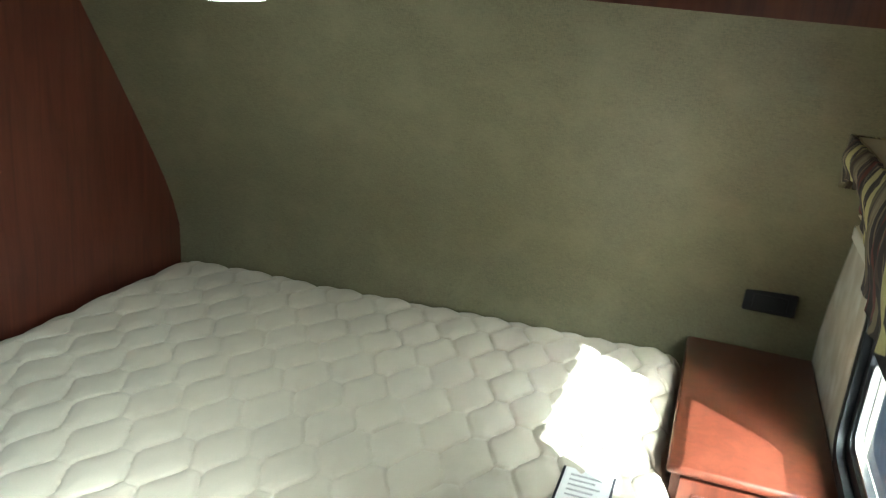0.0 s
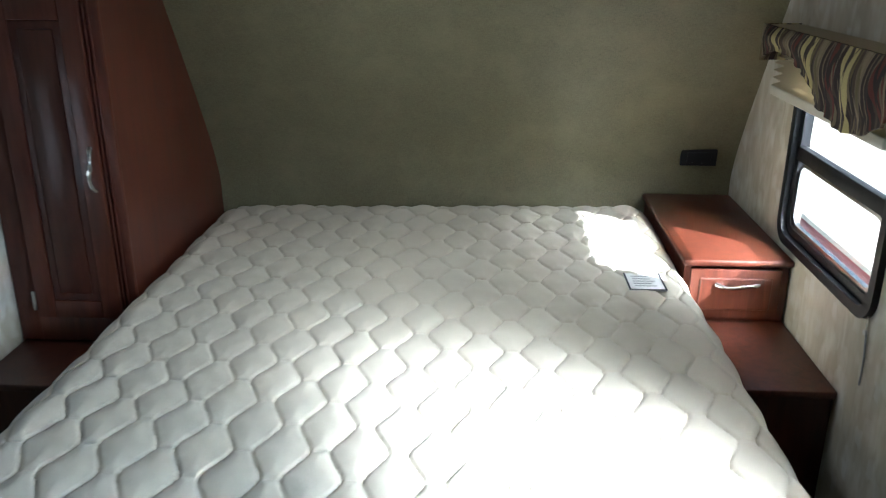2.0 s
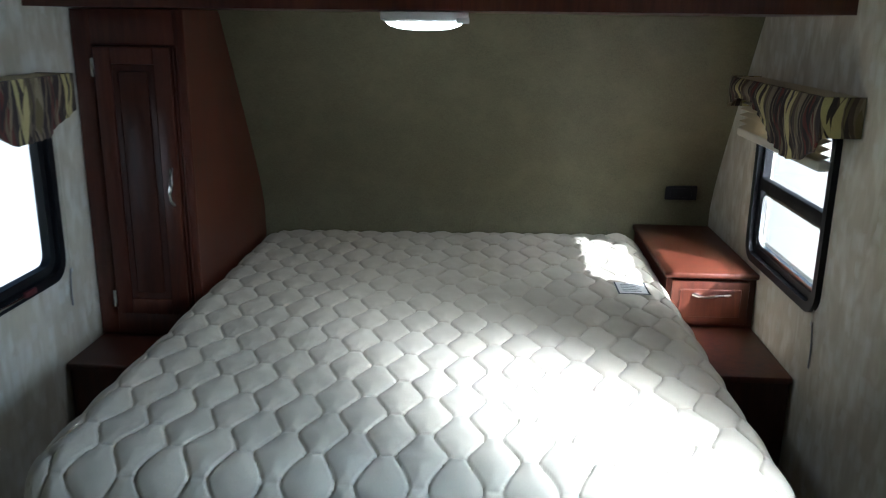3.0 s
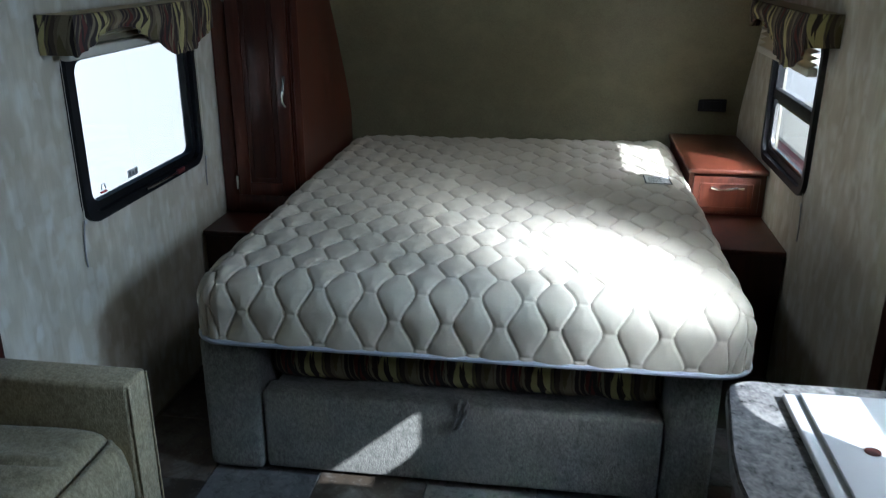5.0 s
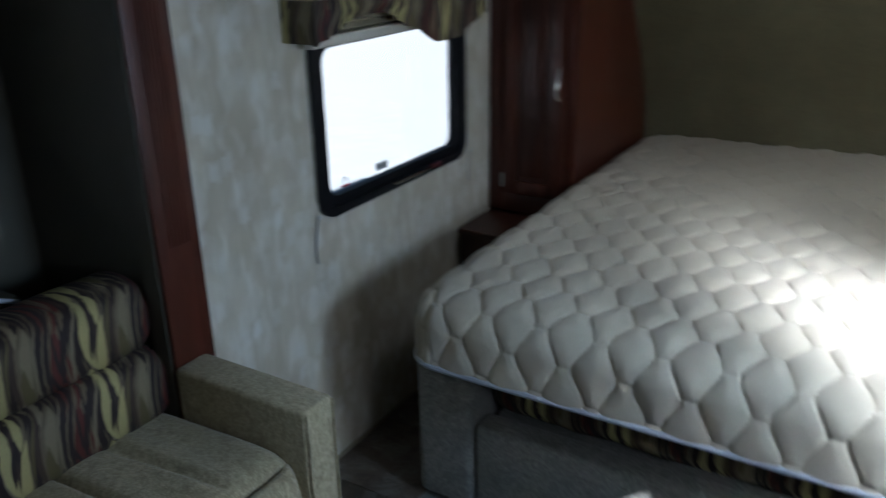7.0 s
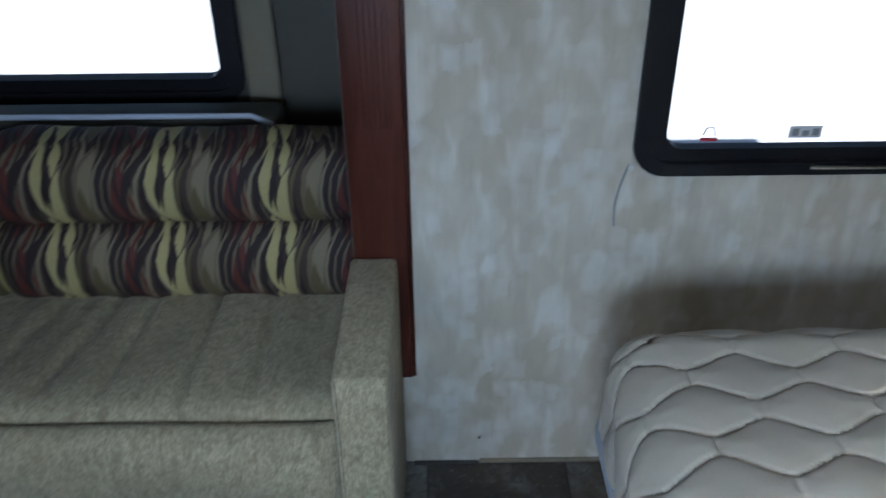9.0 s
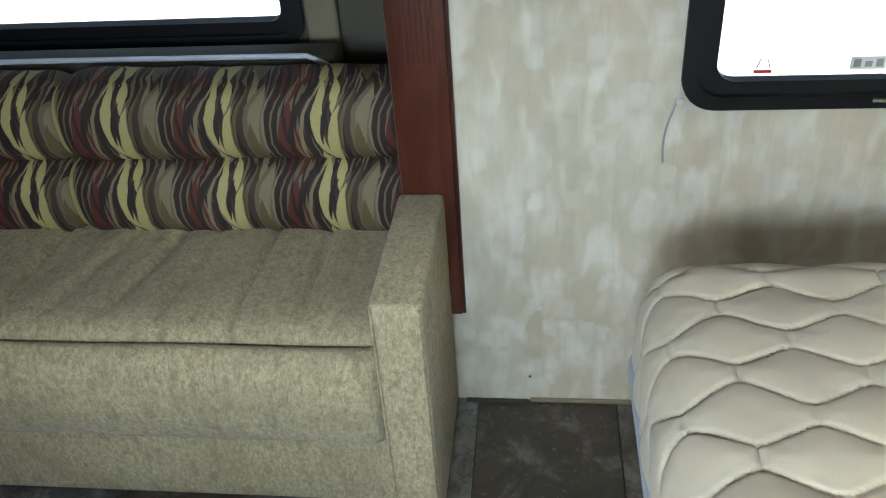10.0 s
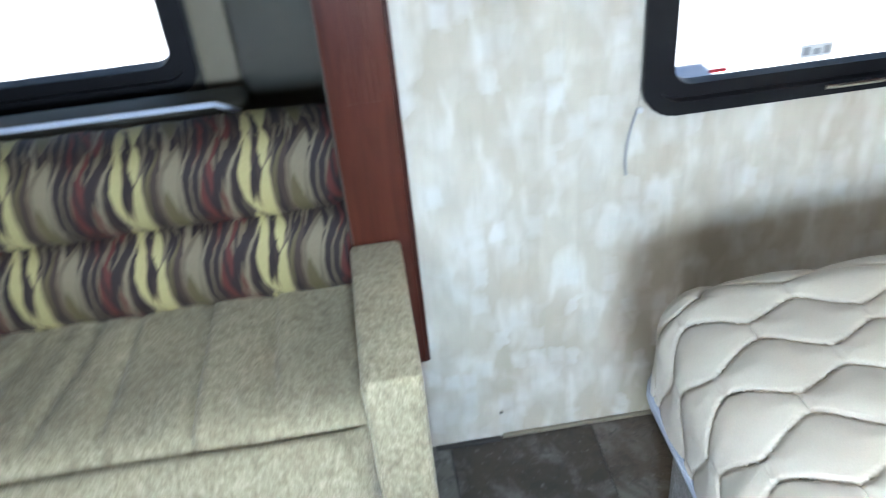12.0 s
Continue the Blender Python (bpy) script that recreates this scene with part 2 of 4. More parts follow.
def laminate():
    m = Mat("stone_laminate", 0.32)
    n1 = m.noise(m.co, 46.0, 7, 0.72, 0.3)
    n2 = m.noise(m.co, 120.0, 4, 0.6)
    vor = m.node("ShaderNodeTexVoronoi", Scale=48.0)
    m.link(m.scaled(1, 1, 1), vor.inputs["Vector"])
    c = m.ramp(n1, [(0.34, (0.04, 0.038, 0.036)), (0.46, (0.15, 0.145, 0.14)), (0.56, (0.27, 0.26, 0.245)), (0.70, (0.44, 0.41, 0.37))])
    c = m.mix(c, (0.10, 0.08, 0.065), m.ramp(n2, [(0.55, (0, 0, 0)), (0.7, (0.6, 0.6, 0.6))]))
    c = m.mix(c, (0.33, 0.305, 0.265), m.ramp(vor.outputs["Distance"], [(0.10, (0.5, 0.5, 0.5)), (0.25, (0, 0, 0))]))
    m.colour(c)
    m.rough(n1, 0.22, 0.36)
    return m.m


def pane_glass(name, tint, rough=0.0, trans=1.0):
    m = Mat(name, rough)
    m.b.inputs["Base Color"].default_value = (*tint, 1)
    m.b.inputs["Transmission Weight"].default_value = trans
    m.b.inputs["IOR"].default_value = 1.45
    return m.m


def blind_cloth():
    m = Mat("pleated_blind_cloth", 0.9)
    f = m.noise(m.scaled(1, 1, 1), 160.0, 3)
    m.colour(m.mix((0.66, 0.60, 0.45), (0.74, 0.68, 0.52), f))
    thin = m.node("ShaderNodeBsdfTranslucent")
    thin.inputs["Color"].default_value = (0.80, 0.72, 0.55, 1)
    both = m.node("ShaderNodeMixShader")
    both.inputs["Fac"].default_value = 0.35
    m.link(m.b.outputs["BSDF"], both.inputs[1])
    m.link(thin.outputs["BSDF"], both.inputs[2])
    m.link(both.outputs["Shader"], m.nt.nodes["Material Output"].inputs["Surface"])
    return m.m


def glow(name, c, power):
    m = Mat(name, 0.4)
    m.b.inputs["Base Color"].default_value = (0.8, 0.8, 0.8, 1)
    m.b.inputs["Emission Color"].default_value = (*c, 1)
    m.b.inputs["Emission Strength"].default_value = power
    return m.m


WALL, LINEN, CHERRY, TICKING = wallpaper(), linen(), cherry(), ticking()
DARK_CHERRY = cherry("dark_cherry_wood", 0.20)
CHENILLE = chenille("taupe_chenille", (0.25, 0.212, 0.122), (0.57, 0.50, 0.315))
GREY_CHENILLE = chenille("grey_vinyl_weave", (0.095, 0.093, 0.082), (0.29, 0.285, 0.25))
LEAF, LAMINATE = leaf_stripe(), laminate()
GREY_SLATE, BROWN_SLATE, PALE_SLATE = slate("grey_slate_vinyl", (0.12, 0.122, 0.122), 0.6), slate("brown_slate_vinyl", (0.072, 0.056, 0.040), 0.35), slate("pale_slate_vinyl", (0.18, 0.165, 0.135), 0.6)
BLACK = plain("black_plastic", (0.007, 0.0075, 0.009), 0.5)
BLACK.node_tree.nodes["Principled BSDF"].inputs["Specular IOR Level"].default_value = 0.25
CHROME = plain("brushed_nickel", (0.62, 0.61, 0.58), 0.25, 1.0, 0.08)
WHITE = plain("white_plastic", (0.78, 0.78, 0.76), 0.35, 0, 0.04)
CREAM = plain("cream_lining_fabric", (0.62, 0.55, 0.38), 0.9, 0, 0.08, 80)
PIPING = plain("grey_blue_piping", (0.36, 0.39, 0.44), 0.45, 0, 0.1)
CEIL = plain("ceiling_panel", (0.34, 0.32, 0.27), 0.7, 0, 0.05, 8)
PALE = plain("pale_vinyl", (0.66, 0.62, 0.52), 0.5, 0, 0.06)
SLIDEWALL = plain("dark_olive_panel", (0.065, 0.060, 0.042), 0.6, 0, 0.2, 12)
TAN = plain("tan_padded_vinyl", (0.23, 0.20, 0.135), 0.6, 0, 0.1, 20)
GROUT = plain("dark_joint", (0.05, 0.045, 0.04), 0.8)
GLASS = pane_glass("window_glass", (0.97, 0.99, 0.99))
FROSTED = pane_glass("frosted_glass", (0.92, 0.95, 0.95), 0.5)
DULL_RED = plain("dull_red_plastic", (0.13, 0.025, 0.025), 0.5)
RED = plain("red_plastic", (0.55, 0.03, 0.04), 0.4)
LABEL = plain("care_label_fabric", (0.72, 0.72, 0.70), 0.8, 0, 0.05)
INK = plain("black_ink", (0.02, 0.02, 0.025), 0.7)
LAMPGLOW = glow("lamp_lens", (1.0, 0.97, 0.9), 6.0)
PIPE_WHITE = plain("pale_blue_piping", (0.62, 0.68, 0.78), 0.3, 0, 0.05)
BLIND = blind_cloth()
GREY_CORD = plain("grey_cord", (0.30, 0.30, 0.30), 0.6)


# ---- building helpers ----
def box(bm, x0, x1, y0, y1, z0, z1, bevel=0.0, seg=2):
    r = bmesh.ops.create_cube(bm, size=1.0)
    vs = r["verts"]
    for v in vs:
        v.co = Vector((x0 + (v.co.x + 0.5) * (x1 - x0), y0 + (v.co.y + 0.5) * (y1 - y0), z0 + (v.co.z + 0.5) * (z1 - z0)))
    if bevel:
        es = list({e for v in vs for e in v.link_edges})
        bmesh.ops.bevel(bm, geom=es, offset=bevel, segments=seg, profile=0.5, affect="EDGES")
    return bm


def boxes(*list_of):
    bm = bmesh.new()
    for b in list_of:
        box(bm, *b)
    return bm


def finish(name, bm, material, smooth=None):
    bmesh.ops.recalc_face_normals(bm, faces=bm.faces)
    me = bpy.data.meshes.new(name)
    bm.to_mesh(me)
    bm.free()
    me.materials.append(material)
    if smooth is not None:
        me.polygons.foreach_set("use_smooth", [True] * len(me.polygons))
        me.set_sharp_from_angle(angle=radians(smooth))
    return me


def part(name, bm, material, parent, label="", smooth=35):
    ob = new(name, finish(name, bm, material, smooth))
    ob.parent = parent
    if label:
        ob["label"] = label
    return ob


def thing(name, bm, material, label, category, group="", kind="", smooth=35):
    return tagged(new(name, finish(name, bm, material, smooth)), label, category, group, kind)


def holder(name, label, category, group="", kind="", at=(0, 0, 0)):
    ob = new(name)
    ob.location = at
    ob.empty_display_size = 0.05
    return tagged(ob, label, category, group, kind)


def structure(name, bm, material, label, category):
    return thing(name, bm, material, label, category, "", "structure")


def outline(y0, y1, z0, z1, r, n=6):
    """Rounded rectangle in a y-z plane, counted round."""
    pts = []
    for cy, cz, a0 in ((y1 - r, z1 - r, 0), (y0 + r, z1 - r, 90), (y0 + r, z0 + r, 180), (y1 - r, z0 + r, 270)):
        for i in range(n + 1):
            a = radians(a0 + 90 * i / n)
            pts.append((cy + r * math.cos(a), cz + r * math.sin(a)))
    return pts


def ring_frame(bm, x0, x1, outer, inner):
    """A closed frame between two rounded outlines, from x0 to x1 deep."""
    rows = [[bm.verts.new((x, y, z)) for y, z in o] for x, o in ((x0, outer), (x1, outer), (x1, inner), (x0, inner))]
    n = len(outer)
    for a, b in zip(rows, rows[1:] + rows[:1]):
        for i in range(n):
            bm.faces.new((a[i], a[(i + 1) % n], b[(i + 1) % n], b[i]))
    return bm


def plate(bm, x0, x1, pts):
    a = [bm.verts.new((x0, y, z)) for y, z in pts]
    b = [bm.verts.new((x1, y, z)) for y, z in pts]
    bm.faces.new(a)
    bm.faces.new(b[::-1])
    for i in range(len(a)):
        j = (i + 1) % len(a)
        bm.faces.new((a[i], b[i], b[j], a[j]))
    return bm


def prism(bm, pts, axis, lo, hi):
    """Extrudes a profile: axis 'x' takes (y, z), 'y' takes (x, z), 'z' takes (x, y)."""
    def at(p, d):
        return {"x": (d, p[0], p[1]), "y": (p[0], d, p[1]), "z": (p[0], p[1], d)}[axis]
    a = [bm.verts.new(at(p, lo)) for p in pts]
    b = [bm.verts.new(at(p, hi)) for p in pts]
    bm.faces.new(a)
    bm.faces.new(b[::-1])
    for i in range(len(a)):
        j = (i + 1) % len(a)
        bm.faces.new((a[i], b[i], b[j], a[j]))
    return bm


def tube(bm, pts, r, n=8):
    rings = []
    for i, p in enumerate(pts):
        p = Vector(p)
        d = (Vector(pts[min(i + 1, len(pts) - 1)]) - Vector(pts[max(i - 1, 0)])).normalized()
        side = d.cross(Vector((0.31, 0.2, 0.93))).normalized()
        up = d.cross(side)
        rr = r[i] if isinstance(r, (list, tuple)) else r
        rings.append([bm.verts.new(p + rr * (side * math.cos(2 * math.pi * k / n) + up * math.sin(2 * math.pi * k / n))) for k in range(n)])
    for a, b in zip(rings, rings[1:]):
        for k in range(n):
            bm.faces.new((a[k], a[(k + 1) % n], b[(k + 1) % n], b[k]))
    bm.faces.new(rings[0][::-1])
    bm.faces.new(rings[-1])
    return bm


def disc_x(x, y, z, r, h, n=14):
    bm = bmesh.new()
    a = [bm.verts.new((x - h / 2, y + r * math.cos(2 * math.pi * k / n), z + r * math.sin(2 * math.pi * k / n))) for k in range(n)]
    b = [bm.verts.new((x + h / 2, y + r * math.cos(2 * math.pi * k / n), z + r * math.sin(2 * math.pi * k / n))) for k in range(n)]
    bm.faces.new(a)
    bm.faces.new(b[::-1])
    for k in range(n):
        bm.faces.new((a[k], a[(k + 1) % n], b[(k + 1) % n], b[k]))
    return bm


# ---- structure ----
XL, XR, T = -1.15, 1.18, 0.05
Y0, CEILING = -5.4, 2.0


def nose(z):
    """The front wall leans in over the bed."""
    if z < 0.75:
        return 0.06
    u = z - 0.75
    return 0.06 - 0.64 * u + 0.10 * (1 - math.exp(-u / 0.12)) * (1 if u > 0 else 0)


def skewed(bm):
    """The front end stands slightly askew: its far left corner lies nearer."""
    for v in bm.verts:
        if v.co.y > -0.845:
            v.co.y += 0.07 - 0.075 * (XR - v.co.x)
    return bm


def wall_with_holes(x0, x1, y0, y1, z0, z1, holes):
    """A side wall with rectangular holes (ya, yb, za, zb), cut into upright strips."""
    bm = bmesh.new()
    ys = sorted({y0, y1, *[h[0] for h in holes], *[h[1] for h in holes]})
    for a, b in zip(ys, ys[1:]):
        cuts = [h for h in holes if h[0] <= a and b <= h[1]]
        z = z0
        for h in sorted(cuts, key=lambda h: h[2]):
            box(bm, x0, x1, a, b, z, h[2])
            z = h[3]
        box(bm, x0, x1, a, b, z, z1)
    bmesh.ops.remove_doubles(bm, verts=bm.verts, dist=0.0005)
    return bm


LW = (-1.938, -1.08, 0.838, 1.385)
RW = (-1.155, -0.47, 0.80, 1.385)
KW = (-3.37, -2.853, 1.175, 1.454)
DOOR = (-2.72, -2.07, 0.02, 1.90)
SLIDE = (-4.45, -2.52, 0.02, 1.86)
inset = 0.02
structure("wall_left", wall_with_holes(XL - T, XL, Y0, 0.2, 0, CEILING, [(LW[0] + inset, LW[1] - inset, LW[2] + inset, LW[3] - inset), SLIDE]), WALL, "mottled beige wallpapered side wall with window", "wall")
structure("wall_right", wall_with_holes(XR, XR + T, Y0, 0.2, 0, CEILING, [(RW[0] + inset, RW[1] - inset, RW[2] + inset, RW[3] - inset), (KW[0] + inset, KW[1] - inset, KW[2] + inset, KW[3] - inset), DOOR]), WALL, "mottled beige wallpapered side wall with window and entry door", "wall")
zs = [0, 0.75, 0.84, 0.93, 1.02, 1.10, 1.18, 1.25, 1.4, 1.55, 1.7, CEILING]
structure("wall_front", skewed(prism(bmesh.new(), [(nose(z), z) for z in zs] + [(nose(z) + T, z) for z in reversed(zs)], "x", XL, XR)), LINEN, "olive linen wallpapered front wall leaning in", "wall")
structure("wall_rear", boxes((XL, XR, Y0 - T, Y0, 0, CEILING)), WALL, "plain beige wallpapered rear wall", "wall")
structure("ceiling", boxes((XL - T, XR + T, Y0 - T, 0.2, CEILING, CEILING + 0.05)), CEIL, "off-white panelled trailer ceiling", "ceiling")
floor = structure("floor", boxes((XL - T, XR + T, Y0 - T, 0.2, -0.05, -0.006)), GROUT, "slate-look vinyl floor in grey and brown tiles", "floor")


# ---- windows ----
def rv_window(name, label, side, hole, bar=None, near=0.054):
    y0, y1, z0, z1 = hole
    s = 1 if side > 0 else -1
    w = holder(name, label, "window", kind="structure")
    x = XR if s > 0 else XL
    out = outline(y0, y1, z0, z1, 0.07)
    mid = outline(y0 + 0.028, y1 - 0.028, z0 + 0.028, z1 - 0.028, 0.055)
    inn = outline(y0 + near, y1 - 0.054, z0 + 0.054, z1 - 0.054, 0.04)
    fr = bmesh.new()
    ring_frame(fr, x - s * 0.018, x + s * 0.005, out, mid)
    ring_frame(fr, x + s * 0.0, x + s * 0.030, mid, inn)
    part("window_frame", fr, BLACK, w, "black plastic rounded window frame")
    if bar is not None:
        part("window_bar", boxes((min(x - s * 0.004, x + s * 0.0215), max(x - s * 0.004, x + s * 0.0215), y0 + 0.05, y1 - 0.05, bar - 0.022, bar + 0.022, 0.004)), BLACK, w)
        o2 = outline(y0 + 0.055, y1 - 0.055, z0 + 0.055, bar - 0.024, 0.045)
        i2 = outline(y0 + 0.067, y1 - 0.067, z0 + 0.067, bar - 0.035, 0.035)
        part("sash", ring_frame(bmesh.new(), x + s * 0.006, x + s * 0.021, o2, i2), CHROME, w, "bright aluminium sash")
    g = part("pane", plate(bmesh.new(), x + s * 0.022, x + s * 0.026, outline(y0 + 0.05, y1 - 0.05, z0 + 0.05, z1 - 0.05, 0.04)), GLASS, w)
    g.visible_shadow = False
    return w


win_l = rv_window("window_1", "black framed rounded trailer window above the sofa corner", -1, LW, near=0.068)
win_r = rv_window("window_2", "black framed trailer window with sliding sash beside the bed", 1, RW, 1.085)
win_k = rv_window("window_3", "black framed kitchen window over the counter", 1, KW)


# ---- bed ----
MX0, MX1, MY0, MY1, MZ0, MZ1 = -0.787, 0.860, -2.05, 0.035, 0.53, 0.748


def quilt(u, v):
    """Distance to the nearest stitch: zigzag lines that bow round each cell, joined by short seams where two come close."""
    p, length, amp = 0.0765, 0.178, 0.0190
    u, v = u + 0.54 + 1.5 * p, v + 1.848 + length / 2
    best = 1.0
    k0 = math.floor(u / p)
    for k in (k0 - 1, k0, k0 + 1, k0 + 2):
        ph = 2 * math.pi * v / length + k * math.pi
        w = math.cos(ph)
        c = k * p + amp * (0.55 * math.asin(0.985 * w) / 1.4 + 0.45 * w)
        slope = amp * 2 * math.pi / length * math.sin(ph)
        best = min(best, abs(u - c) / math.sqrt(1 + slope * slope))
        dv = ((ph + math.pi) % (2 * math.pi) - math.pi) * length / (2 * math.pi)
        past = max(0.0, abs(u - (k + 0.5) * p) - (p / 2 - amp))
        best = min(best, 0.0014 + math.hypot(dv, past))
    return best


def mattress_mesh():
    """A soft slab with rounded edges; its skin puffs up between the stitched lines."""
    bm = bmesh.new()
    back_skew = 0.058
    cx, cy = (MX0 + MX1) / 2, (MY0 + MY1) / 2
    hx, hy, r, rc = (MX1 - MX0) / 2, (MY1 - MY0) / 2, 0.10, 0.10
    step = 0.0043
    side = MZ1 - MZ0
    wrap = side - r + r * math.pi / 2
    nx, ny = round((2 * (hx - r) + 2 * wrap) / step), round((2 * (hy - r) + 2 * wrap) / step)

    def over(a):
        """Arc length past the flat top to (outwards, down)."""
        if a < r * math.pi / 2:
            return r * math.sin(a / r), r * (1 - math.cos(a / r))
        return r, min(side, r + a - r * math.pi / 2)

    grid = {}
    fx, fy = hx - r, hy - r
    for i in range(nx + 1):
        su = -(fx + wrap) + (2 * (fx + wrap)) * i / nx
        for j in range(ny + 1):
            sv = -(fy + wrap) + (2 * (fy + wrap)) * j / ny
            ea, eb = max(0.0, abs(su) - fx), max(0.0, abs(sv) - fy)
            turn = math.atan2(eb, ea) if ea + eb > 0 else 0.0
            out, drop = over(max(ea, eb))
            ux, uy = math.copysign(math.cos(turn), su) * (ea > 0), math.copysign(math.sin(turn), sv) * (eb > 0)
            ox = su if ea == 0 else math.copysign(fx, su) + out * ux
            oy = sv if eb == 0 else math.copysign(fy, sv) + out * uy
            x, y = cx + ox, cy + oy
            q = quilt(su + cx, sv + cy)
            small = noise.noise(Vector((su * 38, sv * 38, 9.1))) * math.exp(-q / 0.012)
            puff = 0.0100 * (1 - math.exp(-q / 0.0022)) + 0.0062 * (1 - math.exp(-(q / 0.024) ** 2)) - 0.0098 + 0.0022 * small
            fade = 1 - 0.35 * min(1, drop / side)
            w = 0.006 * noise.noise(Vector((su * 4, sv * 4, 0.3))) + 0.003 * noise.noise(Vector((su * 14, sv * 14, 5.3)))
            n = Vector((ux, uy, 0))
            up = max(0.0, 1 - drop / r)
            if n.length > 0:
                n.normalize()
            n = (n * (1 - up) + Vector((0, 0, up))).normalized()
            sag = -0.012 * max(0, (-sv - 0.5)) 
            p = Vector((x, y, MZ1 - drop + sag * up)) + n * (puff * fade + w)
            p.y += back_skew * p.x * max(0.0, min(1.0, (p.y + 0.9) / 0.9))
            grid[i, j] = bm.verts.new(p)
    for i in range(nx):
        for j in range(ny):
            bm.faces.new((grid[i, j], grid[i + 1, j], grid[i + 1, j + 1], grid[i, j + 1]))
    return bm


bed = holder("mattress", "quilted cream mattress lying on the folded sofa bed", "mattress", at=(0, 0, 0))
part("cover", mattress_mesh(), TICKING, bed, smooth=80)
part("underside", boxes((MX0 + 0.05, MX1 - 0.05, MY0 + 0.05, MY1 - 0.05, MZ0 - 0.012, MZ0 + 0.03, 0.01)), GREY_CHENILLE, bed)
pp = []
for i in range(4):
    sx, sy = ((1, 1), (-1, 1), (-1, -1), (1, -1))[i]
    for k in range(7):
        a = radians(90 * i + 90 * k / 6)
        pp.append(((MX0 + MX1) / 2 + sx * ((MX1 - MX0) / 2 - 0.10) + 0.100 * math.cos(a), (MY0 + MY1) / 2 + sy * ((MY1 - MY0) / 2 - 0.10) + 0.100 * math.sin(a), MZ0 + 0.003))
part("piping", tube(bmesh.new(), pp + [pp[0]], 0.0085), PIPING, bed, "grey-blue piping round the lower edge")

# sofa bed below
sofabed = holder("sofa_bed", "grey upholstered sofa folded under the mattress", "sofa")
FY = -1.955
for x0, x1 in ((-0.815, -0.625), (0.65, 0.80)):
    part("arm", boxes((x0, x1, FY, -1.0, 0.012, 0.498, 0.03, 3)), GREY_CHENILLE, sofabed)
part("front_panel", boxes((-0.62, 0.645, FY + 0.012, FY + 0.10, 0.025, 0.31, 0.015, 3)), GREY_CHENILLE, sofabed)
part("base", boxes((-0.80, 0.79, FY + 0.22, -0.2, 0.0, 0.50), (-0.60, 0.63, FY + 0.101, FY + 0.22, 0.0, 0.295)), GREY_CHENILLE, sofabed)


def roll(bm, lo, hi, axis, cy, cz, ry, rz, seed, n=110, m=28, crease=0.004):
    """A plump bolster with gathered ends, along axis 'x' or 'y'; its cloth is laid out by length and girth."""
    uv = bm.loops.layers.uv.new("cloth")
    girth = 2 * math.pi * math.sqrt((ry * ry + rz * rz) / 2)
    rows = []
    for i in range(n + 1):
        t = i / n
        d = lo + (hi - lo) * t
        end = min(t, 1 - t) * (hi - lo)
        k = min(1.0, 0.84 + 0.16 * math.sqrt(min(1, end / 0.035)))
        lift = crease * 1.6 * noise.noise(Vector((d * 4.2, seed, 0.5)))
        row = []
        for j in range(m):
            a = 2 * math.pi * j / m + math.pi
            ca, sa = math.cos(a), math.sin(a)
            ca, sa = math.copysign(abs(ca) ** 0.75, ca), math.copysign(abs(sa) ** 0.75, sa)
            pull = noise.noise(Vector((d * 9, ca * 0.8 + seed, sa * 0.8))) + 0.5 * noise.noise(Vector((d * 30, ca * 0.7 + seed, sa * 0.7)))
            g = 1 + crease / ry * pull
            c, z = cy + ry * k * g * ca, cz + rz * k * g * sa + lift * max(0, sa)
            row.append(bm.verts.new((d, c, z) if axis == "x" else (c, d, z)))
        rows.append(row)
    for i in range(n):
        a, b = rows[i], rows[i + 1]
        d0, d1 = (lo + (hi - lo) * q / n for q in (i, i + 1))
        for j in range(m):
            f = bm.faces.new((a[j], a[(j + 1) % m], b[(j + 1) % m], b[j]))
            v0, v1 = girth * (j / m - 0.5), girth * ((j + 1) / m - 0.5)
            for l, q in zip(f.loops, ((d0, v0), (d0, v1), (d1, v1), (d1, v0))):
                l[uv].uv = q
    bm.faces.new(rows[0])
    bm.faces.new(rows[-1][::-1])
    return bm


part("back_cushion", roll(bmesh.new(), -0.61, 0.645, "x", FY + 0.185, 0.372, 0.08, 0.072, 3.1, crease=0.007), LEAF, sofabed, "leaf-striped brown and cream back cushion")
for sx in (0.006, 0.026):
    part("pull_strap", tube(bmesh.new(), [(sx + 0.020, FY + 0.012, 0.335), (sx + 0.016, FY - 0.004, 0.315), (sx + 0.010, FY - 0.012, 0.285), (sx, FY - 0.010, 0.255), (sx - 0.004, FY - 0.004, 0.243), (sx + 0.004, FY + 0.001, 0.250), (sx + 0.018, FY + 0.003, 0.285), (sx + 0.026, FY + 0.010, 0.325)], 0.0055, 8), GREY_CHENILLE, sofabed, "grey looped pull strap")

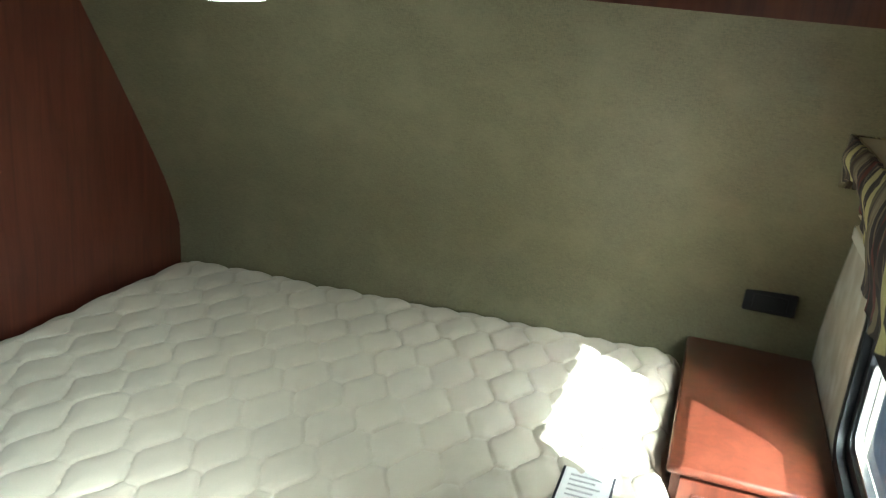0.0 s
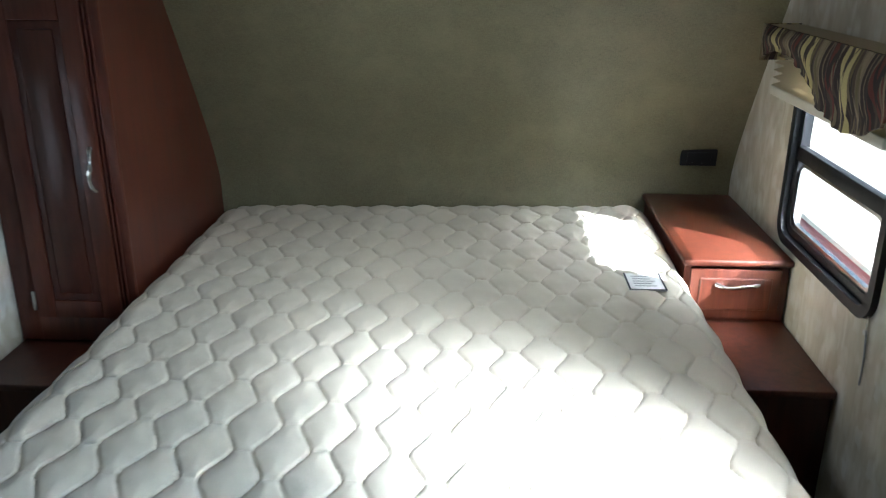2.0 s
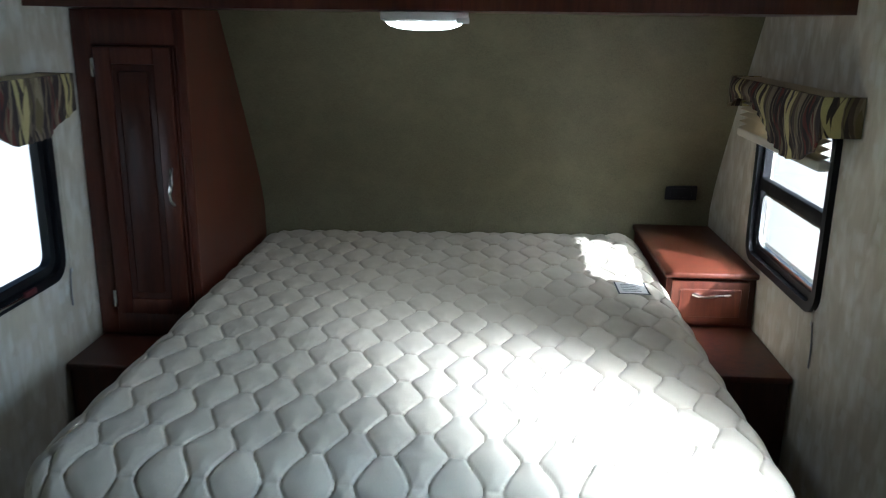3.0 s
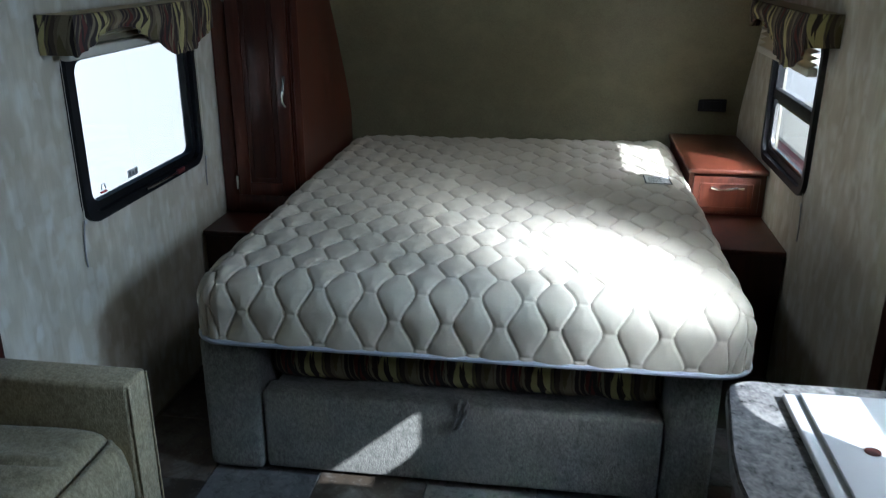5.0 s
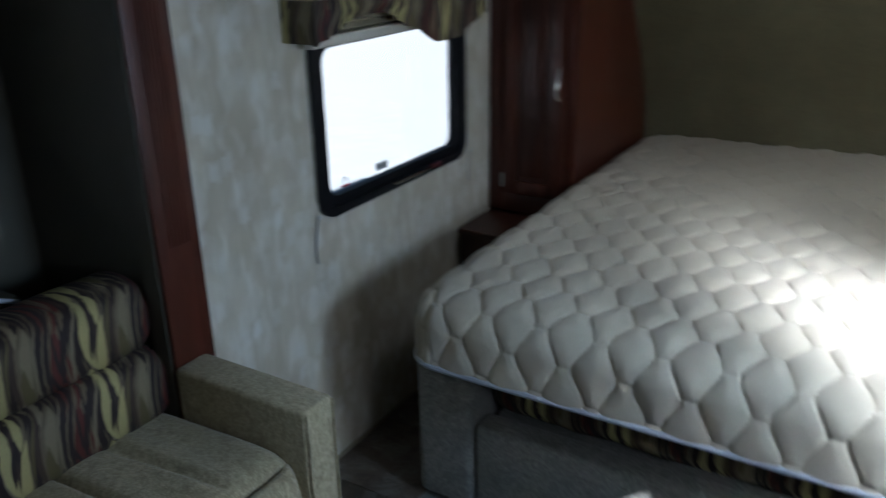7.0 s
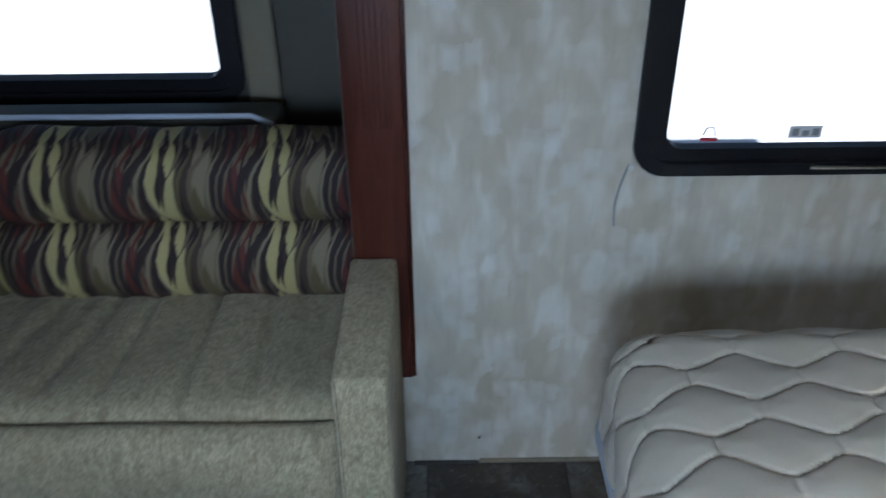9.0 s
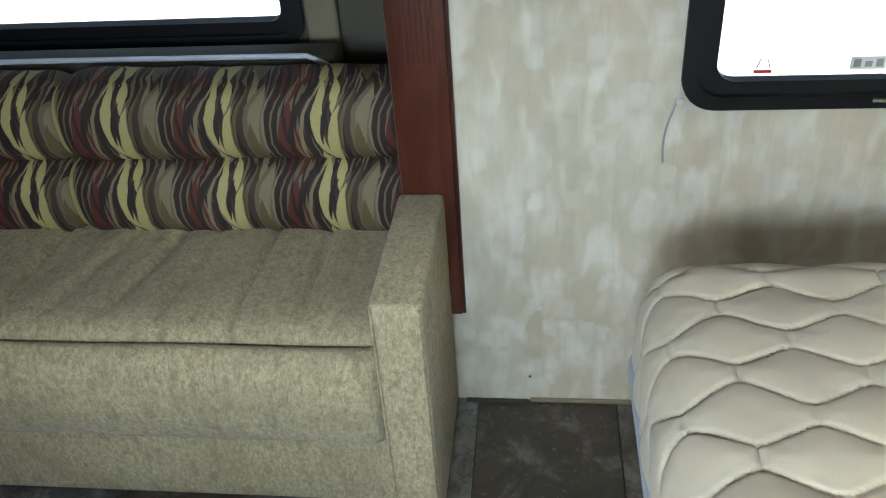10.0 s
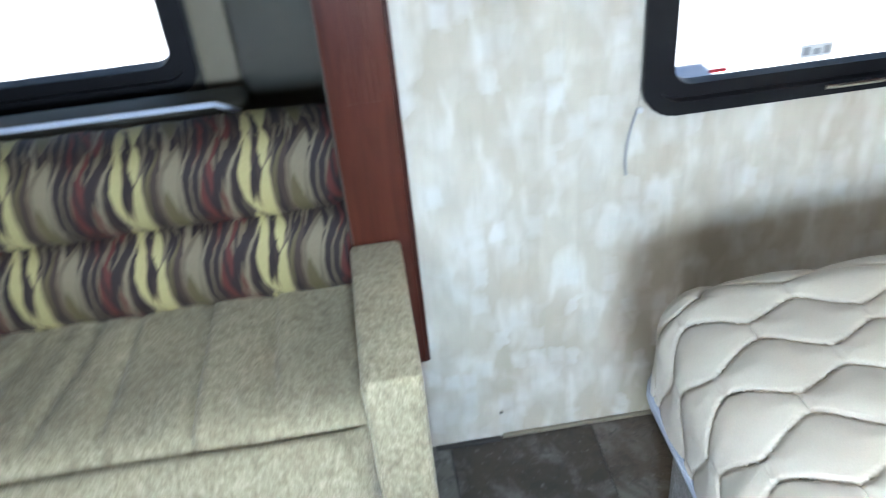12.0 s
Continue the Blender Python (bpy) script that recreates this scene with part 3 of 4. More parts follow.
# ---- wardrobe and bedside cabinets ----
WX, WY = -0.785, -0.85
ward = holder("wardrobe", "cherry wood wardrobe with one raised-panel door", "wardrobe")
wz0, wz1 = 0.562, 1.66
prof = [(WY, wz0), (nose(wz0) - 0.004, wz0), *[(nose(z) - 0.004, z) for z in (0.75, 0.84, 0.93, 1.0, 1.05, 1.10, 1.15, 1.2, 1.25, 1.35, 1.45, 1.55)], (nose(wz1) - 0.004, wz1), (WY, wz1)]
part("body", skewed(prism(bmesh.new(), prof, "x", XL + 0.002, WX)), CHERRY, ward)
part("face_frame", boxes((XL + 0.002, -1.085, WY - 0.018, WY - 0.002, wz0, wz1, 0.003), (-0.815, WX + 0.004, WY - 0.018, WY - 0.002, wz0, wz1, 0.003), (-1.085, -0.815, WY - 0.018, WY - 0.002, wz0, 0.64, 0.003), (-1.085, -0.815, WY - 0.018, WY - 0.002, 1.55, wz1, 0.003)), CHERRY, ward)


def panel_door(parent, x0, x1, z0, z1, y, rail=0.055, mat=CHERRY):
    d = part("door", boxes((x0, x0 + rail, y - 0.02, y, z0, z1, 0.004), (x1 - rail, x1, y - 0.02, y, z0, z1, 0.004), (x0 + rail, x1 - rail, y - 0.02, y, z0, z0 + rail, 0.004), (x0 + rail, x1 - rail, y - 0.02, y, z1 - rail, z1, 0.004)), mat, parent)
    # panel and field in darker cherry: shade on the door put into the colour
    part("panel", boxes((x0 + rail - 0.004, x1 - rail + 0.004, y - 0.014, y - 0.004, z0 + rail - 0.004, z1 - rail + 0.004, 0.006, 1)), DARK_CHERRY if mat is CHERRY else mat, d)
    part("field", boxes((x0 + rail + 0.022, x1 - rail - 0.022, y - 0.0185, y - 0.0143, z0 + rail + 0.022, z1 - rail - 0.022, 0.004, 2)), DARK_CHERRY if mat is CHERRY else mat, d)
    part("bead", boxes((x1 + 0.004, x1 + 0.010, y - 0.008, y - 0.0005, z0, z1, 0.0025), (x1 + 0.016, x1 + 0.022, y - 0.006, y - 0.0005, z0, z1, 0.0025)), mat, d)
    return d


def bow_handle(parent, at, vertical, length=0.10):
    pts, rr = [], []
    for i in range(13):
        t = i / 12 - 0.5
        off = -0.022 * (1 - (2 * t) ** 4)
        w = 0.004 * math.sin(t * 2 * math.pi)
        pts.append((at[0] + w, at[1] + off, at[2] + t * length) if vertical else (at[0] + t * length, at[1] + off, at[2] + w))
        rr.append(0.0045 + 0.003 * math.cos(t * math.pi * 2) ** 2)
    return part("handle", tube(bmesh.new(), pts, rr), CHROME, parent, "brushed nickel bow handle")


d = panel_door(ward, -1.075, -0.825, 0.645, 1.545, WY - 0.018)
bow_handle(d, (-0.845, WY - 0.038, 1.095), True, 0.12)
for z in (0.70, 1.48):
    part("hinge", boxes((-1.082, -1.070, WY - 0.045, WY - 0.036, z - 0.03, z + 0.03, 0.002)), CHROME, d, "small nickel hinge")

sl = holder("bedside_box", "low cherry box with flat top under the wardrobe, shade in its colour", "cabinet")
# the darker cherry puts the shade below the wardrobe into the colour
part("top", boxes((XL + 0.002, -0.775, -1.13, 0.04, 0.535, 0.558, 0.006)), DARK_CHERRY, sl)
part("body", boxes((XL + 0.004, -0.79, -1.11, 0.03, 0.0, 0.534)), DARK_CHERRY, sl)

sr = holder("bedside_step", "low cherry cabinet with flat top beside the bed, shade in its body colour", "cabinet")
part("top", boxes((0.845, XR - 0.002, -1.045, 0.04, 0.535, 0.558, 0.006)), CHERRY, sr)
# body in the darker cherry: shade of the bed gap as colour
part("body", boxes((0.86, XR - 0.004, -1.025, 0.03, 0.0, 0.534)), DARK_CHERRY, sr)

ns = holder("nightstand", "cherry nightstand with one drawer and nickel handle", "nightstand")
part("top", boxes((0.842, XR - 0.002, -0.632, 0.105, 0.75, 0.772, 0.008, 3)), CHERRY, ns)
part("body", boxes((0.855, XR - 0.004, -0.60, 0.105, 0.56, 0.749)), CHERRY, ns)
dr = part("drawer_front", boxes((0.872, XR - 0.03, -0.62, -0.602, 0.575, 0.738, 0.005), (0.90, XR - 0.058, -0.625, -0.62, 0.603, 0.710, 0.003, 1)), CHERRY, ns)
bow_handle(dr, (1.015, -0.625, 0.69), False, 0.13)

# overhead cabinet
oc = holder("overhead_cabinet", "dark cherry overhead cabinet across the bed head", "cabinet")
part("body", skewed(prism(bmesh.new(), [(-1.13, 1.663), (nose(1.663) - 0.004, 1.663), (nose(1.99) - 0.004, 1.99), (-1.13, 1.99)], "x", XL + 0.002, XR - 0.002)), CHERRY, oc)

lamp = holder("ceiling_light", "round white light glowing under the overhead cabinet", "lamp")
LC = (-0.005, -0.99)


def disc(cx, cy, prof, n=40):
    bm = bmesh.new()
    rows = [[bm.verts.new((cx + r * math.cos(2 * math.pi * k / n), cy + r * math.sin(2 * math.pi * k / n), z)) for k in range(n)] for r, z in prof]
    for a, b in zip(rows, rows[1:]):
        for k in range(n):
            bm.faces.new((a[k], a[(k + 1) % n], b[(k + 1) % n], b[k]))
    bm.faces.new(rows[0])
    bm.faces.new(rows[-1][::-1])
    return bm


part("base", disc(*LC, [(0.125, 1.662), (0.13, 1.659), (0.13, 1.638), (0.118, 1.632)]), WHITE, lamp)
part("lens", disc(*LC, [(0.116, 1.633), (0.105, 1.621), (0.075, 1.612), (0.03, 1.608)]), LAMPGLOW, lamp, "glowing frosted lens", smooth=80)
part("switch", boxes((LC[0] + 0.10, LC[0] + 0.135, LC[1] - 0.12, LC[1] - 0.08, 1.628, 1.645, 0.003)), WHITE, lamp)

# outlet
oz = 0.925
OY = nose(oz) + 0.058
ou = thing("wall_outlet", boxes((0.967, 1.103, OY - 0.018, OY - 0.002, oz - 0.032, oz + 0.032, 0.004), (0.99, 1.08, OY - 0.021, OY - 0.016, oz - 0.02, oz + 0.02, 0.002)), BLACK, "black plastic outlet cover on the front wall", "outlet")

# ---- slide-out and sofa ----
SX = -1.62
so = holder("slide_out", "dark slide-out recess with window behind the sofa", "wall", kind="structure")
SWN = (-4.25, -2.83, 0.825, 1.55)
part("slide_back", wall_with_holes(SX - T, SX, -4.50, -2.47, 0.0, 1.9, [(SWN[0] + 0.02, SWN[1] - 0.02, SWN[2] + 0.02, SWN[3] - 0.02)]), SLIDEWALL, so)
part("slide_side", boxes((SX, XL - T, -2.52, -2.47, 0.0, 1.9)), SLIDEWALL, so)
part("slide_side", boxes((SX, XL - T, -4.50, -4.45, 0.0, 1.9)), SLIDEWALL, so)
part("slide_ceiling", boxes((SX, XL - T, -4.45, -2.52, 1.86, 1.9)), CEIL, so)
part("slide_floor", boxes((SX, XL - T, -4.45, -2.52, -0.05, 0.0)), GROUT, so)
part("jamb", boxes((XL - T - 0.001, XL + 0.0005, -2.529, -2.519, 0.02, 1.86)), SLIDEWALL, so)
part("padded_edge", boxes((SX + 0.002, SX + 0.03, -2.82, -2.735, 0.78, 1.86, 0.012, 3)), TAN, so)
sw = holder("window_4", "wide black framed window behind the sofa", "window", kind="structure")
o, m_, i_ = outline(SWN[0], SWN[1], SWN[2], SWN[3], 0.06), outline(SWN[0] + 0.03, SWN[1] - 0.03, SWN[2] + 0.03, SWN[3] - 0.03, 0.045), outline(SWN[0] + 0.06, SWN[1] - 0.06, SWN[2] + 0.06, SWN[3] - 0.06, 0.035)
fr = bmesh.new()
ring_frame(fr, SX + 0.018, SX - 0.005, o, m_)
ring_frame(fr, SX, SX - 0.05, m_, i_)
part("window_frame", fr, BLACK, sw)
g = part("pane", plate(bmesh.new(), SX - 0.030, SX - 0.034, outline(SWN[0] + 0.05, SWN[1] - 0.05, SWN[2] + 0.05, SWN[3] - 0.05, 0.04)), GLASS, sw)
g.visible_shadow = False

# fluted trim beside the slide-out
tr = bmesh.new()
box(tr, XL + 0.001, XL + 0.016, -2.525, -2.405, 0.30, CEILING - 0.002, 0.003)
trim = structure("trim", tr, CHERRY, "fluted cherry wood trim beside the slide-out", "trim")
fl = bmesh.new()
for k in range(6):
    y = -2.49 + k * 0.011
    box(fl, XL + 0.0165, XL + 0.0195, y, y + 0.006, 0.95, CEILING - 0.01, 0.0012, 1)
part("fluting", fl, CHERRY, trim)
part("edge", boxes((XL + 0.001, XL + 0.013, -2.4045, -2.397, 0.302, CEILING - 0.003, 0.001)), DARK_CHERRY, trim, "thin dark edge strip")
structure("door_trim", boxes((XR - 0.014, XR - 0.001, -2.065, -2.0, 0.02, 1.95, 0.003)), DARK_CHERRY, "dark cherry trim beside the entry door", "trim")

sofa = holder("sofa", "taupe chenille sofa with leaf-striped back cushions in the slide-out", "sofa")
SY0, SY1 = -4.34, -2.535


def seat_pad(y0, y1):
    """Seat slab with channels stitched from back to front and a soft front edge."""
    bm = bmesh.new()
    prof = [(-1.30, 0.40), (-1.30, 0.515), (-1.20, 0.520), (-1.12, 0.524), (-1.05, 0.527), (-0.98, 0.530), (-0.92, 0.533), (-0.86, 0.535), (-0.82, 0.533), (-0.80, 0.526), (-0.787, 0.512), (-0.783, 0.494), (-0.80, 0.40)]
    n = 220
    rows = []
    for i in range(n + 1):
        y = y0 + (y1 - y0) * i / n
        e = min(y - y0, y1 - y)
        dip = 0.026 * math.exp(-((y + 2.85) / 0.009) ** 2) + 0.026 * math.exp(-((y + 3.39) / 0.009) ** 2) + 0.026 * math.exp(-((y + 3.93) / 0.009) ** 2)
        dip += 0.02 * max(0, 1 - e / 0.03) ** 2
        def pucker(x):
            """Pulled creases that fan out towards the front edge."""
            a = min(1, max(0, (x + 1.3) / 0.12)) * min(1, max(0, (-0.79 - x) / 0.08))
            return a * sum(0.019 * math.exp(-((y - yc - sl * (x + 1.3)) / 0.011) ** 2) for yc, sl in ((-3.17, -0.22), (-3.06, -0.16), (-2.99, -0.05), (-3.72, -0.12), (-3.60, 0.05), (-2.72, 0.04)))

        rows.append([bm.verts.new((x, y, z - pucker(x) - (dip if z > 0.49 else 0) + ((0.011 * noise.noise(Vector((x * 2.2 + y * 1.2, y * 13, 2))) + 0.003 * noise.noise(Vector((x * 5, y * 30, 7)))) if z > 0.49 else 0))) for x, z in prof])
    for a, b in zip(rows, rows[1:]):
        for j in range(len(prof)):
            bm.faces.new((a[j], a[(j + 1) % len(prof)], b[(j + 1) % len(prof)], b[j]))
    bm.faces.new(rows[0])
    bm.faces.new(rows[-1][::-1])
    return bm


def front_roll(y0, y1):
    bm = bmesh.new()
    prof = [(-0.90, 0.45), (-0.785, 0.488), (-0.772, 0.503), (-0.755, 0.503), (-0.735, 0.483), (-0.720, 0.43), (-0.718, 0.38), (-0.725, 0.32), (-0.74, 0.27), (-0.765, 0.238), (-0.80, 0.235), (-0.90, 0.25)]
    n = 80
    rows = []
    for i in range(n + 1):
        y = y0 + (y1 - y0) * i / n
        e = min(y - y0, y1 - y)
        k = 1 - 0.35 * max(0, 1 - e / 0.035) ** 2
        rows.append([bm.verts.new((-0.82 + (x + 0.82) * k + 0.005 * noise.noise(Vector((z * 5, y * 5, 8))), y, 0.37 + (z - 0.37) * (0.85 + 0.15 * k))) for x, z in prof])
    for a, b in zip(rows, rows[1:]):
        for j in range(len(prof)):
            bm.faces.new((a[j], a[(j + 1) % len(prof)], b[(j + 1) % len(prof)], b[j]))
    bm.faces.new(rows[0])
    bm.faces.new(rows[-1][::-1])
    return bm


def sofa_arm(y0, y1):
    bm = bmesh.new()
    box(bm, -1.135, -0.722, y0, y1, 0.012, 0.648, 0.012, 3)
    return bm


part("seat", seat_pad(SY0, SY1), CHENILLE, sofa, smooth=60)
part("front_roll", front_roll(SY0, SY1), CHENILLE, sofa, smooth=60)
part("base", boxes((-1.28, -0.79, SY0, SY1, 0.012, 0.40, 0.008)), CHENILLE, sofa)
for y0, y1 in ((-2.534, -2.43), (SY0 - 0.105, SY0 - 0.001)):
    a = part("arm", sofa_arm(y0, y1), CHENILLE, sofa)
    for yy in (y0 + 0.007, y1 - 0.007):
        part("welt", tube(bmesh.new(), [(-0.719, yy, 0.02), (-0.718, yy, 0.3), (-0.720, yy, 0.640)], 0.0030, 6), CHENILLE, a)
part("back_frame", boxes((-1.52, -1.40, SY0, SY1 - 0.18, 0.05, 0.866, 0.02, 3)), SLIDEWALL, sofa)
part("back_piping", tube(bmesh.new(), [(-1.405, SY0, 0.871), (-1.405, -3.4, 0.873), (-1.405, SY1 - 0.24, 0.871), (-1.402, SY1 - 0.19, 0.848)], 0.0065), PIPE_WHITE, sofa, "grey-blue piping on the back frame")
for y0, y1 in ((-3.335, -2.527), (SY0, -3.345)):
    part("lower_cushion", roll(bmesh.new(), y0, y1, "y", -1.25, 0.595, 0.09, 0.105, y0), LEAF, sofa, "leaf-striped lower back cushion", 70)
    part("upper_cushion", roll(bmesh.new(), y0, y1, "y", -1.29, 0.778, 0.10, 0.104, y0 + 4), LEAF, sofa, "leaf-striped upper back cushion", 70)

# ---- kitchen ----
kc = holder("kitchen_cabinet", "dark kitchen cabinet under the stone-look counter", "cabinet")
part("body", boxes((0.64, XR - 0.004, -4.60, -2.80, 0.0, 0.865)), DARK_CHERRY, kc)
ct = holder("countertop", "grey stone-look laminate countertop with rounded corner", "counter")


def counter_outline(g=0.0):
    pts = [(XR - 0.003, -2.755 - g), (0.70, -2.755 - g)]
    for i in range(7):
        a = radians(90 + 75 * i / 6)
        pts.append((0.66 + (0.055 - g) * math.cos(a), -2.81 + (0.055 - g) * math.sin(a)))
    pts += [(0.592 + g, -2.90), (0.578 + g, -3.0), (0.574 + g, -3.07), (0.582 + g, -3.16), (0.60 + g, -3.3), (0.61 + g, -3.6), (0.61 + g, -4.62), (XR - 0.003, -4.62)]
    return pts


part("slab", prism(bmesh.new(), counter_outline(0.004), "z", 0.866, 0.902), LAMINATE, ct, smooth=30)
part("edge", prism(bmesh.new(), counter_outline(), "z", 0.872, 0.897), LAMINATE, ct, smooth=30)
sk = holder("sink_cover", "white moulded sink with a cutting-board cover", "sink")
part("rim", boxes((0.695, 1.09, -3.40, -2.815, 0.9025, 0.914, 0.005, 3)), WHITE, sk)
part("cover", boxes((0.722, 1.08, -3.39, -2.823, 0.9145, 0.922, 0.003, 2)), WHITE, sk)
# no hole is cut: a flat disc whose dark colour stands for its shade
part("finger_hole_disc", disc(0.785, -2.997, [(0.0125, 0.9230), (0.0125, 0.9222)]), DARK_CHERRY, sk)

# ---- entry door ----
dr1 = holder("door_1", "closed dark wood entry door with a frosted window", "door", kind="structure")
part("leaf", wall_with_holes(XR + 0.005, XR + 0.045, DOOR[0], DOOR[1], DOOR[2], DOOR[3], [(-2.58, -2.12, 1.05, 1.78)]), DARK_CHERRY, dr1)
g = part("pane", boxes((XR + 0.02, XR + 0.026, -2.58, -2.12, 1.05, 1.78)), FROSTED, dr1)

# ---- outside ----
structure("ground", boxes((-400, 400, -400, 400, -0.75, -0.70)), plain("pale_gravel", (0.52, 0.515, 0.50), 0.9, 0, 0.1, 3), "pale sunlit gravel yard", "ground")

ut = holder("utility_trailer", "red flat utility trailer parked on the gravel outside", "trailer")
part("deck", boxes((2.45, 4.25, 0.6, 6.2, -0.34, -0.084, 0.05, 3)), plain("faded_red_paint", (0.30, 0.075, 0.08), 0.5), ut)
part("rail", boxes((2.43, 4.27, 0.58, 6.22, -0.083, -0.045, 0.01, 2)), PALE, ut, "pale edge rail")
for wx in (2.6, 4.1):
    for wy in (3.0, 3.8):
        wh = part("wheel", disc_x(wx, wy, -0.40, 0.30, 0.18, 24), BLACK, ut)
        part("rim", disc_x(wx, wy, -0.40, 0.16, 0.19, 20), CHROME, wh)

# ---- valances, blinds and cords ----
def valance(name, label, s, y0, y1, zt, hem):
    """A shaped fabric pelmet: an arch beside a deep lobe, on straight returns from the wall; hem gives the drop along it."""
    v = holder(name, label, "valance", "window valances")
    x = XR if s > 0 else XL
    out = 0.115
    ends = (y0, y1)
    path = [(k / 10 * out, ends[0], -1) for k in range(10)] + [(out, ends[0] + (ends[1] - ends[0]) * k / 160, k / 160) for k in range(161)] + [(out * (1 - k / 10), ends[1], 2) for k in range(1, 11)]
    way = 1 if y1 > y0 else -1
    bm = bmesh.new()
    uv = bm.loops.layers.uv.new("cloth")
    layers, along = [], {}
    for skin in (0.0, 0.008):
        rows = []
        for k, (d, y, f) in enumerate(path):
            if 0 <= f <= 1:
                i = max(j for j in range(len(hem)) if hem[j][0] <= f + 1e-9)
                i = min(i, len(hem) - 2)
                q = (f - hem[i][0]) / (hem[i + 1][0] - hem[i][0])
                q = q * q * (3 - 2 * q)
                drop = hem[i][1] * (1 - q) + hem[i + 1][1] * q
            else:
                drop = 0.108
            gather = 0.0045 * math.sin(y * 85 + 2.5 * math.sin(y * 19)) + 0.0014 * math.sin(y * 210 + 1.3 * math.sin(y * 51))
            row = []
            for r in range(11):
                g = r / 10
                if 0 <= f <= 1:
                    edge = min(1, 12 * min(f, 1 - f))
                    dd = d - skin + edge * (gather * (0.35 + 0.8 * g) + 0.014 * math.sin(math.pi * min(1, g * 1.2)))
                    yy = y
                else:
                    dd, yy = d, y + skin * way * (1 if f < 0 else -1)
                vert = bm.verts.new((x - s * max(0.003, dd), yy, zt - drop * g))
                along[vert] = (abs(y - ends[0]) + (out - d) * (-1 if f < 0 else 1) * (0 if 0 <= f <= 1 else 1) + 0.35 * s, zt - drop * g)
                row.append(vert)
            rows.append(row)
        layers.append(rows)
        for a, b in zip(rows, rows[1:]):
            for r in range(10):
                bm.faces.new((a[r], b[r], b[r + 1], a[r + 1]))
    for r in (0, 10):
        for k in range(len(path) - 1):
            bm.faces.new((layers[0][k][r], layers[0][k + 1][r], layers[1][k + 1][r], layers[1][k][r]))
    for f in bm.faces:
        for l in f.loops:
            l[uv].uv = along[l.vert]
    part("fabric", bm, LEAF, v, smooth=60)
    a, b = sorted((x - s * 0.002, x - s * 0.10))
    lo, hi = sorted(ends)
    part("top_board", boxes((a, b, lo + 0.012, hi - 0.012, zt - 0.014, zt - 0.002)), CREAM, v)
    return v


valance("valance", "leaf-striped padded valance over the window by the sofa", -1, -2.024, -1.10, 1.475,
        ((0, 0.112), (0.04, 0.10), (0.20, 0.055), (0.32, 0.052), (0.50, 0.11), (0.66, 0.172), (0.80, 0.170), (0.93, 0.125), (1, 0.108)))
valance("valance", "leaf-striped padded valance over the window by the nightstand", 1, -0.39, -1.27, 1.455,
        ((0, 0.11), (0.05, 0.085), (0.16, 0.068), (0.30, 0.070), (0.38, 0.092), (0.60, 0.172), (0.74, 0.198), (0.86, 0.185), (0.96, 0.150), (1, 0.112)))


def pleated_blind(label, s, y0, y1, zt, zb, n):
    b = holder("pleated_blind", label, "blind", "pleated blinds")
    x = (XR if s > 0 else XL) - s * 0.045
    pts = []
    for i in range(2 * n + 1):
        pts.append((x + (0.016 if i % 2 else -0.016), zb + 0.03 + (zt - zb - 0.03) * i / (2 * n)))
    prof = pts + [(px + 0.0015, pz) for px, pz in reversed(pts)]
    part("pleats", prism(bmesh.new(), prof, "y", y0, y1), BLIND, b, smooth=20)
    part("bottom_rail", boxes((x - 0.018, x + 0.018, y0 - 0.004, y1 + 0.004, zb, zb + 0.03, 0.006, 3)), PALE, b, "pale plastic bottom rail")
    return b


pleated_blind("cream pleated blind drawn up under the valance", -1, -1.97, -1.12, 1.455, 1.345, 4)
pleated_blind("cream pleated blind lowered a little over the upper sash", 1, -1.155, -0.37, 1.45, 1.238, 8)


def blind_cord(s, y, zt, zb, tail, lean):
    c = holder("blind_cord", "thin blind cord with a grey tail hanging on the wall", "cord", "blind cords")
    x = (XR if s > 0 else XL) - s * 0.006
    part("strand", tube(bmesh.new(), [(x, y - 0.003, zt), (x, y - 0.002, zb)], 0.0011, 6), PALE, c)
    part("strand", tube(bmesh.new(), [(x, y + 0.006, zt), (x, y + 0.001, zb)], 0.0011, 6), PALE, c)
    part("clip", disc_x(x, y, zb, 0.007, 0.006), GLASSY, c, "clear plastic clip")
    pts = [(x, y - 0.004 - lean * math.sin(t * 2.4) - 0.006 * t, zb + 0.004 - t * tail) for t in (0, .15, .3, .45, .6, .75, .9, 1)]
    part("tail", tube(bmesh.new(), pts, 0.0027, 6), GREY_CORD, c)


GLASSY = plain("clear_plastic", (0.6, 0.6, 0.58), 0.15)
blind_cord(-1, -1.937, 1.37, 0.855, 0.145, 0.016)
blind_cord(-1, -1.035, 1.37, 0.845, 0.12, 0.006)
blind_cord(1, -1.13, 1.37, 0.775, 0.14, 0.012)

# ---- small things ----
XG = XL - 0.0195
tab = holder("window_tab", "red and white release tab on the window glass", "tab")
part("clip", boxes((XG, XG + 0.008, -1.795, -1.760, 0.903, 0.909, 0.002)), RED, tab)
part("loop", tube(bmesh.new(), [(XG + 0.004, -1.790, 0.914), (XG + 0.004, -1.784, 0.932), (XG + 0.004, -1.770, 0.932), (XG + 0.004, -1.764, 0.914)], 0.0018, 6), WHITE, tab)
st = holder("window_sticker", "small grey printed sticker on the window glass", "sticker")
part("paper", boxes((XG, XG + 0.0015, -1.612, -1.545, 0.906, 0.932)), LABEL, st)
